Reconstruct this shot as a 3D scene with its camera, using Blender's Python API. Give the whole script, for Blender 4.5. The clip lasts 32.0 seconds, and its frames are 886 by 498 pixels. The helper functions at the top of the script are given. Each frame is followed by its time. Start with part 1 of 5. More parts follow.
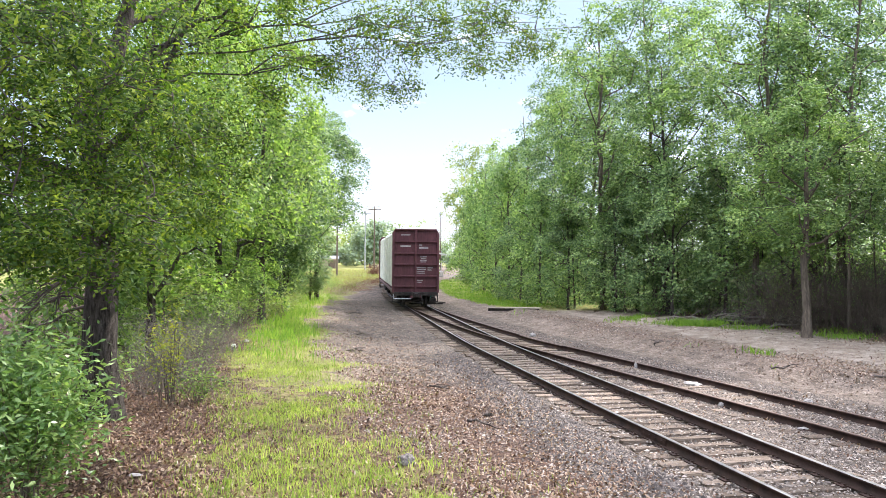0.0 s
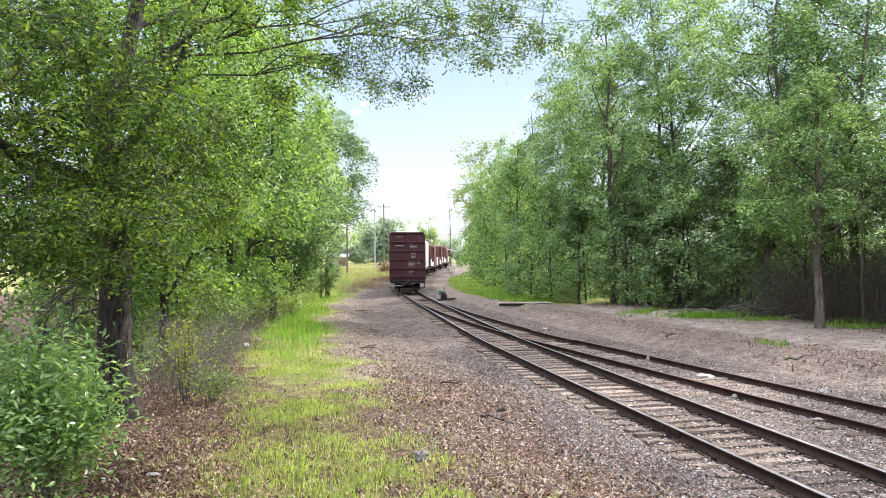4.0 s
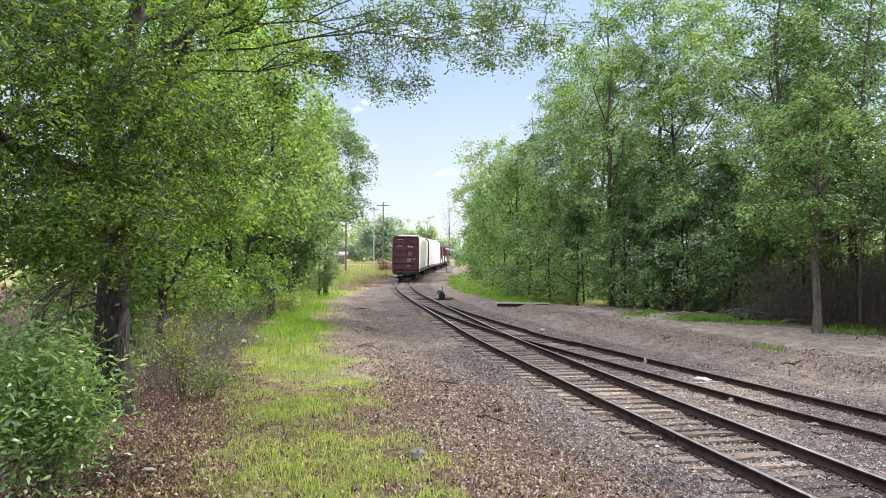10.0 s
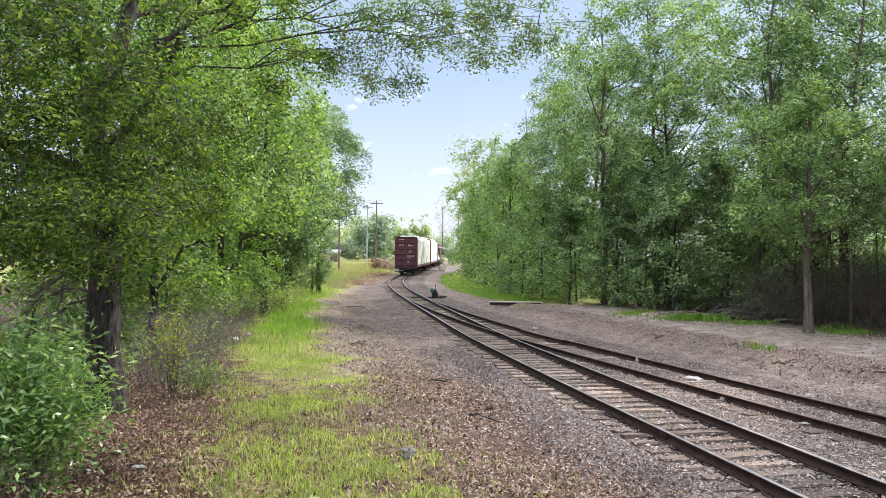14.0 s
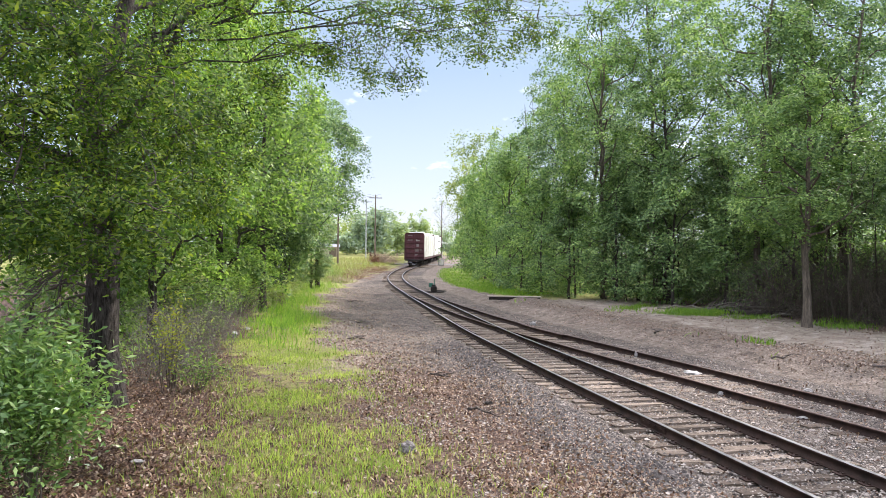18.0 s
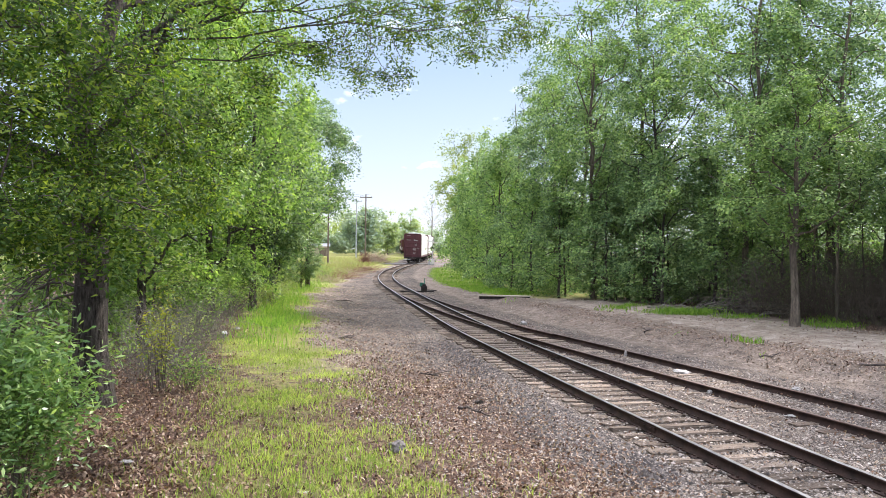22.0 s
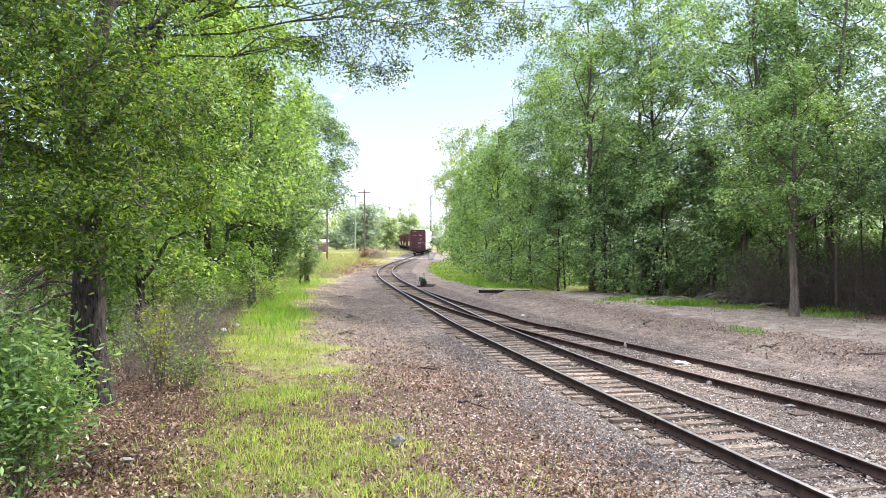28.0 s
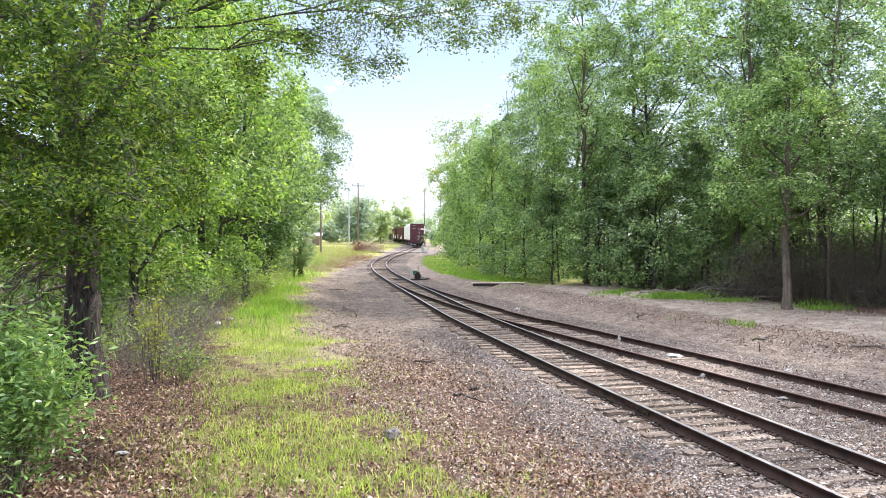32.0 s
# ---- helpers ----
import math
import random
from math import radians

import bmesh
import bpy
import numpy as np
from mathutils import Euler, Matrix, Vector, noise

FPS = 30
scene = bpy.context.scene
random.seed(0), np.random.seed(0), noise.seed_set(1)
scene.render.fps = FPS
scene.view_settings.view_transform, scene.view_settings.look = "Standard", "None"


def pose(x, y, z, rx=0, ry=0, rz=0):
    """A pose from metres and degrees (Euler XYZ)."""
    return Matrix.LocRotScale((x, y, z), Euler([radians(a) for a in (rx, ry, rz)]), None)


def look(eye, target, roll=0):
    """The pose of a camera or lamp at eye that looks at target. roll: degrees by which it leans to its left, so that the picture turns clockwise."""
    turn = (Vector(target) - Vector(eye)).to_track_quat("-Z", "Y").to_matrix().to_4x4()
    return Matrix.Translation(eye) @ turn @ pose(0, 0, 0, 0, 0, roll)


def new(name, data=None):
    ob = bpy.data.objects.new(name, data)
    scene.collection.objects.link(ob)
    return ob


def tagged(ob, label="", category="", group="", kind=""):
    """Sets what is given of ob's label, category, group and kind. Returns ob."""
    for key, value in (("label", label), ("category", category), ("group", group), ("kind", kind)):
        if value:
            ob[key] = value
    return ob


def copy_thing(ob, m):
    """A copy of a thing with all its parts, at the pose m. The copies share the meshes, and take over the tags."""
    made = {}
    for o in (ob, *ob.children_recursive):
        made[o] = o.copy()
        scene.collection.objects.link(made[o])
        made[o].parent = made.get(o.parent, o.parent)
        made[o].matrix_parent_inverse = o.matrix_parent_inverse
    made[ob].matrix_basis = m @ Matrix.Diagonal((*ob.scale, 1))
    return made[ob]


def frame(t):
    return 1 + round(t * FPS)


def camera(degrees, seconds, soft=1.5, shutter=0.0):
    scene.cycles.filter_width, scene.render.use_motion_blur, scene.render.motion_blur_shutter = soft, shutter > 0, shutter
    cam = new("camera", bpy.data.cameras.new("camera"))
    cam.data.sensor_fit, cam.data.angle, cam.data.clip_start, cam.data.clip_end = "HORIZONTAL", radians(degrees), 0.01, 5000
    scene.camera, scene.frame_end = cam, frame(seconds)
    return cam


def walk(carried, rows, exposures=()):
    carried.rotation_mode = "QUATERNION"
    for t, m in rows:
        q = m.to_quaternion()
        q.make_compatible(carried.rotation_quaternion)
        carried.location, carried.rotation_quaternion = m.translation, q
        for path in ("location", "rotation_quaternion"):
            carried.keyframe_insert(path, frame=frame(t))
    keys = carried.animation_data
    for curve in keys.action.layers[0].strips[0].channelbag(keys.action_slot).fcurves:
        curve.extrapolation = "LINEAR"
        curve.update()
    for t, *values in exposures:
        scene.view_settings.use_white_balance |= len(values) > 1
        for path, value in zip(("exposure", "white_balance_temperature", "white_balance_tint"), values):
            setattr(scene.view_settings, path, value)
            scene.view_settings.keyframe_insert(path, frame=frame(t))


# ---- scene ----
cam = camera(62.0, 32.0, soft=0.8)
PATH = [
    (0, (-0.004, -0.051, 3.136), (-0.013, 1.948, 3.173), 0.5),
    (0.5, (0.0, -0.041, 3.143), (-0.014, 1.958, 3.186), 0.4),
    (1, (0.002, -0.063, 3.142), (-0.017, 1.937, 3.187), 0.2),
    (1.5, (0.0, -0.065, 3.135), (-0.027, 1.935, 3.181), -0.1),
    (2, (-0.006, -0.076, 3.145), (-0.039, 1.924, 3.186), -0.3),
    (2.5, (-0.015, -0.079, 3.135), (-0.05, 1.921, 3.169), -0.5),
    (3, (-0.016, -0.076, 3.136), (-0.052, 1.923, 3.163), -0.5),
    (3.5, (-0.016, -0.08, 3.136), (-0.051, 1.919, 3.163), -0.5),
    (5.5, (-0.028, -0.081, 3.144), (-0.067, 1.919, 3.169), -0.1),
    (6, (-0.023, -0.072, 3.139), (-0.061, 1.928, 3.166), 0.1),
    (6.5, (-0.025, -0.078, 3.138), (-0.062, 1.921, 3.169), 0.2),
    (7, (-0.026, -0.083, 3.137), (-0.063, 1.917, 3.172), 0.3),
    (7.5, (-0.029, -0.079, 3.143), (-0.066, 1.921, 3.178), 0.4),
    (8, (-0.03, -0.07, 3.14), (-0.069, 1.929, 3.174), 0.4),
    (8.5, (-0.031, -0.066, 3.137), (-0.069, 1.933, 3.165), 0.3),
    (9, (-0.033, -0.079, 3.138), (-0.071, 1.921, 3.162), 0.3),
    (9.5, (-0.038, -0.071, 3.137), (-0.073, 1.929, 3.161), 0.4),
    (10, (-0.024, -0.078, 3.138), (-0.056, 1.921, 3.163), 0.4),
    (10.5, (-0.031, -0.088, 3.138), (-0.06, 1.912, 3.166), 0.5),
    (11, (-0.042, -0.076, 3.139), (-0.066, 1.923, 3.169), 0.6),
    (11.5, (-0.033, -0.089, 3.142), (-0.055, 1.911, 3.172), 0.5),
    (12, (-0.021, -0.086, 3.139), (-0.039, 1.914, 3.169), 0.5),
    (12.5, (-0.02, -0.086, 3.143), (-0.035, 1.913, 3.172), 0.6),
    (13, (-0.019, -0.086, 3.137), (-0.032, 1.914, 3.164), 0.6),
    (13.5, (-0.022, -0.073, 3.133), (-0.034, 1.927, 3.158), 0.7),
    (14, (-0.01, -0.074, 3.134), (-0.024, 1.926, 3.155), 0.7),
    (14.5, (-0.022, -0.07, 3.138), (-0.035, 1.93, 3.15), 0.8),
    (16.5, (-0.02, -0.059, 3.13), (-0.036, 1.941, 3.128), 0.6),
    (17, (-0.017, -0.05, 3.134), (-0.033, 1.95, 3.136), 0.7),
    (17.5, (-0.021, -0.057, 3.137), (-0.034, 1.943, 3.141), 0.7),
    (18, (-0.009, -0.055, 3.135), (-0.02, 1.945, 3.141), 0.7),
    (18.5, (-0.013, -0.067, 3.135), (-0.02, 1.933, 3.142), 0.7),
    (19, (-0.008, -0.061, 3.134), (-0.013, 1.939, 3.143), 0.7),
    (19.5, (-0.003, -0.067, 3.137), (-0.006, 1.933, 3.146), 0.8),
    (20, (-0.008, -0.062, 3.133), (-0.006, 1.937, 3.143), 0.8),
    (20.5, (-0.008, -0.064, 3.133), (-0.001, 1.936, 3.141), 0.7),
    (21, (-0.012, -0.063, 3.132), (-0.001, 1.937, 3.138), 0.7),
    (21.5, (-0.001, -0.067, 3.14), (0.013, 1.933, 3.144), 0.6),
    (22, (-0.01, -0.062, 3.133), (0.005, 1.938, 3.138), 0.7),
    (22.5, (-0.007, -0.058, 3.137), (0.009, 1.942, 3.139), 0.6),
    (23, (0.001, -0.063, 3.132), (0.016, 1.937, 3.134), 0.7),
    (23.5, (-0.007, -0.055, 3.13), (0.01, 1.945, 3.13), 0.7),
    (24, (-0.003, -0.061, 3.141), (0.015, 1.939, 3.138), 0.7),
    (24.5, (-0.012, -0.062, 3.138), (0.007, 1.937, 3.134), 0.6),
    (25, (-0.009, -0.052, 3.128), (0.004, 1.948, 3.119), 0.6),
    (25.5, (-0.015, -0.056, 3.124), (-0.007, 1.944, 3.108), 0.5),
    (27.5, (0.013, -0.052, 3.132), (0.027, 1.948, 3.119), 0.1),
    (28, (0.018, -0.047, 3.124), (0.035, 1.953, 3.114), 0.0),
    (28.5, (0.023, -0.06, 3.13), (0.045, 1.94, 3.119), -0.0),
    (29, (0.013, -0.065, 3.128), (0.039, 1.934, 3.116), 0.0),
    (29.5, (0.009, -0.058, 3.136), (0.037, 1.941, 3.119), 0.1),
    (30, (0.012, -0.052, 3.124), (0.041, 1.948, 3.105), 0.0),
    (30.5, (0.012, -0.056, 3.125), (0.039, 1.943, 3.103), 0.0),
    (31, (0.004, -0.061, 3.132), (0.034, 1.939, 3.109), 0.0),
    (31.5, (0.007, -0.062, 3.134), (0.037, 1.937, 3.108), 0.1),
    (32, (-0.008, -0.055, 3.126), (0.026, 1.944, 3.098), 0.0),
]
walk(cam, [(t, look(eye, target, roll)) for t, eye, target, roll in PATH], [(t, e + 0.14, 6000, 19) for t, e in ((0.0, 1.02), (3.0, 0.98), (6.0, 0.78), (9.0, 0.69), (11.0, 0.58), (13.0, 0.6), (19.0, 0.63), (23.0, 0.75), (25.0, 0.85), (28.0, 1.0), (32.0, 1.02))])

# ---- light ----
world = bpy.data.worlds.new("sky")
scene.world = world
world.use_nodes = True
SUN_AZ, SUN_EL = radians(44), radians(40)   # azimuth clockwise from +y


def build_sky():
    nt = world.node_tree
    nt.nodes.clear()
    out = nt.nodes.new("ShaderNodeOutputWorld")
    bg = nt.nodes.new("ShaderNodeBackground")
    sky = nt.nodes.new("ShaderNodeTexSky")
    sky.sky_type, sky.sun_disc = "NISHITA", False
    sky.sun_elevation, sky.sun_rotation = SUN_EL, SUN_AZ
    sky.air_density, sky.dust_density, sky.ozone_density = 1.0, 1.2, 1.0
    co = nt.nodes.new("ShaderNodeTexCoord")
    mp = nt.nodes.new("ShaderNodeMapping")
    mp.inputs["Scale"].default_value = (6.0, 6.0, 15.0)
    mp.inputs["Location"].default_value = (4.1, 2.2, 1.7)
    cl = nt.nodes.new("ShaderNodeTexNoise")
    cl.inputs["Scale"].default_value, cl.inputs["Detail"].default_value, cl.inputs["Roughness"].default_value = 2.0, 9.0, 0.55
    nt.links.new(co.outputs["Generated"], mp.inputs["Vector"])
    nt.links.new(mp.outputs["Vector"], cl.inputs["Vector"])
    sep = nt.nodes.new("ShaderNodeSeparateXYZ")
    nt.links.new(co.outputs["Generated"], sep.inputs["Vector"])
    # thin high haze over the whole sky, whiter and denser towards the horizon
    low = nt.nodes.new("ShaderNodeValToRGB")
    e = low.color_ramp.elements
    e[0].position, e[0].color = 0.02, (4.4, 4.65, 4.75, 1)
    e[1].position, e[1].color = 0.75, (2.35, 3.0, 3.7, 1)
    for at, c in ((0.12, (3.5, 4.1, 4.45, 1)), (0.24, (2.5, 3.25, 3.8, 1))):
        e.new(at).color = c
    nt.links.new(sep.outputs["Z"], low.inputs["Fac"])
    veil = nt.nodes.new("ShaderNodeMix")
    veil.data_type = "RGBA"
    veil.inputs["Factor"].default_value = 0.9
    nt.links.new(sky.outputs["Color"], veil.inputs["A"])
    nt.links.new(low.outputs["Color"], veil.inputs["B"])
    # small broken cloud low down; an unseen thick sheet overhead, added to brighten shade
    more = nt.nodes.new("ShaderNodeValToRGB")
    e = more.color_ramp.elements
    e[0].position, e[0].color = 0.0, (0.04, 0.04, 0.04, 1)
    e[1].position, e[1].color = 0.62, (0.42, 0.42, 0.42, 1)
    for at, v in ((0.12, 0.025), (0.18, 0.0), (0.38, 0.0)):
        e.new(at).color = (v, v, v, 1)
    nt.links.new(sep.outputs["Z"], more.inputs["Fac"])
    add = nt.nodes.new("ShaderNodeMath")
    nt.links.new(cl.outputs["Fac"], add.inputs[0])
    nt.links.new(more.outputs["Color"], add.inputs[1])
    rp = nt.nodes.new("ShaderNodeValToRGB")
    rp.color_ramp.elements[0].position, rp.color_ramp.elements[1].position = 0.61, 0.92
    nt.links.new(add.outputs[0], rp.inputs["Fac"])
    mix = nt.nodes.new("ShaderNodeMix")
    mix.data_type = "RGBA"
    mix.inputs["B"].default_value = (13.0, 13.2, 13.6, 1)
    nt.links.new(rp.outputs["Color"], mix.inputs["Factor"])
    nt.links.new(veil.outputs["Result"], mix.inputs["A"])
    nt.links.new(mix.outputs["Result"], bg.inputs["Color"])
    bg.inputs["Strength"].default_value = 0.13
    nt.links.new(bg.outputs["Background"], out.inputs["Surface"])


build_sky()
sun = new("sun", bpy.data.lights.new("sun", "SUN"))
sun.data.energy, sun.data.angle, sun.data.color = 3.9, radians(2.0), (1.0, 0.92, 0.78)
sun_way = Vector((math.sin(SUN_AZ) * math.cos(SUN_EL), math.cos(SUN_AZ) * math.cos(SUN_EL), math.sin(SUN_EL)))
sun.matrix_world = look((30, 30, 40), Vector((30, 30, 40)) - sun_way)


# ---- materials ----
def mat(name, rough=0.8, metal=0.0, spec=0.3):
    m = bpy.data.materials.new(name)
    m.use_nodes = True
    b = m.node_tree.nodes["Principled BSDF"]
    b.inputs["Roughness"].default_value, b.inputs["Metallic"].default_value = rough, metal
    b.inputs["Specular IOR Level"].default_value = spec
    return m, m.node_tree, b


def node(nt, kind, **inputs):
    n = nt.nodes.new(kind)
    for k, v in inputs.items():
        n.inputs[k.replace("_", " ")].default_value = v
    return n


def noise_fac(nt, scale, detail=4.0, rough=0.6, stretch=None, space="Position"):
    if space == "Position":
        src = nt.nodes.new("ShaderNodeNewGeometry").outputs["Position"]
    else:
        src = nt.nodes.new("ShaderNodeTexCoord").outputs["Object"]
    if stretch:
        mp = nt.nodes.new("ShaderNodeMapping")
        mp.inputs["Scale"].default_value = stretch
        nt.links.new(src, mp.inputs["Vector"])
        src = mp.outputs["Vector"]
    n = node(nt, "ShaderNodeTexNoise", Scale=scale, Detail=detail, Roughness=rough)
    nt.links.new(src, n.inputs["Vector"])
    return n.outputs["Fac"]


def ramp(nt, fac, stops):
    r = nt.nodes.new("ShaderNodeValToRGB")
    e = r.color_ramp.elements
    while len(e) < len(stops):
        e.new(0.5)
    for i, (p, c) in enumerate(stops):
        e[i].position, e[i].color = p, (*c, 1)
    nt.links.new(fac, r.inputs["Fac"])
    return r.outputs["Color"]


def blend(nt, fac, a, b, mode="MIX"):
    m = nt.nodes.new("ShaderNodeMix")
    m.data_type, m.blend_type = "RGBA", mode
    for s, v in (("Factor", fac), ("A", a), ("B", b)):
        if isinstance(v, (int, float)):
            m.inputs[s].default_value = v
        elif isinstance(v, tuple):
            m.inputs[s].default_value = (*v, 1)
        else:
            nt.links.new(v, m.inputs[s])
    return m.outputs["Result"]


def bump(nt, b, fac, strength, dist):
    n = node(nt, "ShaderNodeBump", Strength=strength, Distance=dist)
    nt.links.new(fac, n.inputs["Height"])
    nt.links.new(n.outputs["Normal"], b.inputs["Normal"])


def plain(name, dark, light, scale=3.0, rough=0.8, metal=0.0, relief=0.3, dist=0.01, stretch=None, spec=0.3, space="Position", fine=9.0):
    """A surface with blotches at one scale and grain at a finer one."""
    m, nt, b = mat(name, rough, metal, spec)
    big = noise_fac(nt, scale, 4, 0.6, stretch, space)
    small = noise_fac(nt, scale * fine, 3, 0.7, stretch, space)
    c = ramp(nt, big, ((0.3, dark), (0.7, light)))
    g = ramp(nt, small, ((0.3, (0.72, 0.72, 0.72)), (0.7, (1.15, 1.15, 1.15))))
    nt.links.new(blend(nt, 1.0, c, g, "MULTIPLY"), b.inputs["Base Color"])
    bump(nt, b, small, relief, dist)
    return m


def island(name, stops, rough=0.85, thin=0.0, spec=0.25, blotch=0.0, through_tint=(1.5, 1.5, 0.8)):
    """Loose pieces, each of a shade of its own; thin: how much light passes through."""
    m, nt, b = mat(name, rough, 0.0, spec)
    geo = nt.nodes.new("ShaderNodeNewGeometry")
    c = ramp(nt, geo.outputs["Random Per Island"], stops)
    if blotch:
        w = ramp(nt, noise_fac(nt, blotch, 3), ((0.3, (0.6, 0.66, 0.6)), (0.7, (1.3, 1.25, 1.1))))
        c = blend(nt, 1.0, c, w, "MULTIPLY")
    nt.links.new(c, b.inputs["Base Color"])
    if thin:
        tr = nt.nodes.new("ShaderNodeBsdfTranslucent")
        nt.links.new(blend(nt, 1.0, c, through_tint, "MULTIPLY"), tr.inputs["Color"])
        mx = nt.nodes.new("ShaderNodeMixShader")
        mx.inputs[0].default_value = thin
        nt.links.new(b.outputs[0], mx.inputs[1])
        nt.links.new(tr.outputs[0], mx.inputs[2])
        nt.links.new(mx.outputs[0], nt.nodes["Material Output"].inputs["Surface"])
    return m


# Oak leaf colour is darkened to stand for the near crown's shade.
SHADED_OAK_LEAF = island("shaded_oak_leaf", ((0.0, (0.026, 0.06, 0.013)), (0.55, (0.07, 0.132, 0.025)), (1.0, (0.22, 0.29, 0.05))), 0.58, 0.52, 0.18, 0.5, (1.48, 1.5, 0.6))
# Young lime leaf, brightened in colour for sunlight on the verge.
SUNLIT_VERGE_LEAF = island("sunlit_verge_leaf", ((0.0, (0.078, 0.138, 0.044)), (0.5, (0.178, 0.285, 0.084)), (1.0, (0.335, 0.435, 0.135))), 0.5, 0.52, 0.3, 0.35, (1.38, 1.5, 0.8))
WOOD_LEAF = island("woodland_leaf", ((0.0, (0.062, 0.118, 0.056)), (0.5, (0.165, 0.265, 0.118)), (1.0, (0.35, 0.47, 0.21))), 0.52, 0.33, 0.28, 0.25, (1.4, 1.5, 0.9))
LIGHT_WOOD_LEAF = island("light_woodland_leaf", ((0.0, (0.078, 0.142, 0.05)), (0.5, (0.186, 0.302, 0.104)), (1.0, (0.38, 0.50, 0.185))), 0.52, 0.36, 0.28, 0.25, (1.42, 1.5, 0.85))
CEDAR_LEAF = island("cedar_leaf", ((0.0, (0.02, 0.05, 0.018)), (1.0, (0.05, 0.10, 0.03))), 0.6, 0.2, 0.3)
PALE_LEAF = island("young_leaf", ((0.0, (0.17, 0.24, 0.08)), (1.0, (0.34, 0.40, 0.16))), 0.5, 0.45, 0.3, 0.3)
SHRUB_LEAF = island("shrub_leaf", ((0.0, (0.075, 0.15, 0.045)), (0.6, (0.16, 0.275, 0.08)), (1.0, (0.30, 0.41, 0.14))), 0.35, 0.4, 0.5)
# Aerial haze over the distant trees is put into these two leaf colours.
HAZED_PALE_LEAF = island("hazed_pale_leaf", ((0.0, (0.26, 0.35, 0.19)), (1.0, (0.42, 0.49, 0.29))), 0.7, 0.4, 0.3)
HAZED_FAR_LEAF = island("hazed_far_leaf", ((0.0, (0.25, 0.33, 0.26)), (1.0, (0.38, 0.46, 0.36))), 0.7, 0.3, 0.3)
YELLOW_LEAF = island("vine_leaf", ((0.0, (0.14, 0.20, 0.03)), (1.0, (0.32, 0.33, 0.05))), 0.5, 0.5, 0.3)
GRASS = island("grass_blade", ((0.0, (0.14, 0.21, 0.045)), (0.55, (0.28, 0.375, 0.085)), (1.0, (0.45, 0.48, 0.17))), 0.6, 0.45, 0.2, 0.6, (1.4, 1.5, 0.8))
LUSH_GRASS = island("lush_grass_blade", ((0.0, (0.10, 0.20, 0.03)), (0.6, (0.17, 0.31, 0.045)), (1.0, (0.26, 0.38, 0.07))), 0.6, 0.45, 0.25)
DRY_GRASS = island("dry_grass_blade", ((0.0, (0.20, 0.17, 0.09)), (0.5, (0.30, 0.30, 0.13)), (1.0, (0.23, 0.31, 0.09))), 0.8, 0.3, 0.2)
LITTER = island("dead_leaf", ((0.0, (0.03, 0.017, 0.013)), (0.3, (0.12, 0.066, 0.045)), (0.65, (0.255, 0.162, 0.11)), (0.9, (0.37, 0.28, 0.205)), (1.0, (0.47, 0.40, 0.33))), 0.8, 0.15)
DEBRIS = island("bark_chip", ((0.0, (0.10, 0.066, 0.047)), (0.4, (0.25, 0.175, 0.125)), (0.8, (0.40, 0.305, 0.23)), (1.0, (0.47, 0.38, 0.30))), 0.9)
STONE = island("ballast_stone", ((0.0, (0.018, 0.016, 0.0145)), (0.35, (0.10, 0.086, 0.074)), (0.8, (0.295, 0.256, 0.218)), (1.0, (0.44, 0.39, 0.34))), 0.9)
TARRY = island("tarry_stone", ((0.0, (0.018, 0.015, 0.014)), (0.6, (0.06, 0.05, 0.045)), (1.0, (0.16, 0.14, 0.125))), 0.8)
BARK = plain("oak_bark", (0.016, 0.014, 0.012), (0.17, 0.15, 0.13), 4.2, 0.95, 0, 1.0, 0.09, (5, 5, 1.0), 0.15, fine=3.5)
PALE_BARK = plain("grey_bark", (0.07, 0.058, 0.047), (0.23, 0.19, 0.15), 2.0, 0.95, 0, 0.9, 0.03, (5, 5, 0.8), 0.15, fine=4)
GREY_TWIG = plain("dead_twig", (0.10, 0.09, 0.075), (0.27, 0.245, 0.205), 5, 0.95, 0, 0.4, 0.005)
TWIG = plain("twig_bark", (0.04, 0.033, 0.03), (0.15, 0.125, 0.105), 5, 0.95, 0, 0.4, 0.005)
RAIL_RUST = plain("rusty_rail", (0.022, 0.014, 0.011), (0.07, 0.04, 0.03), 4, 0.75, 0.3, 0.3, 0.003)
RAIL_TOP = plain("worn_rail_head", (0.25, 0.23, 0.22), (0.55, 0.53, 0.51), 3, 0.32, 1.0, 0.05, 0.001, (4, 0.4, 1))
RAIL_DULL = plain("dull_rail_head", (0.10, 0.06, 0.045), (0.22, 0.15, 0.12), 3, 0.5, 0.7, 0.1, 0.001, (4, 0.4, 1))


def tie_material():
    m, nt, b = mat("weathered_tie", 0.95, 0, 0.1)
    info = nt.nodes.new("ShaderNodeObjectInfo")
    grain = noise_fac(nt, 3.0, 6, 0.7, (0.5, 16, 4), "Object")
    crack = noise_fac(nt, 7.0, 4, 0.75, (0.35, 9, 3), "Object")
    c = ramp(nt, grain, ((0.32, (0.06, 0.049, 0.04)), (0.5, (0.24, 0.195, 0.155)), (0.7, (0.44, 0.375, 0.31))))
    c = blend(nt, 1.0, c, ramp(nt, info.outputs["Random"], ((0.0, (0.5, 0.48, 0.46)), (0.6, (0.95, 0.93, 0.9)), (1.0, (1.35, 1.3, 1.22)))), "MULTIPLY")
    c = blend(nt, 1.0, c, ramp(nt, crack, ((0.36, (0.25, 0.24, 0.23)), (0.46, (1, 1, 1)))), "MULTIPLY")
    nt.links.new(c, b.inputs["Base Color"])
    bump(nt, b, crack, 1.0, 0.02)
    return m


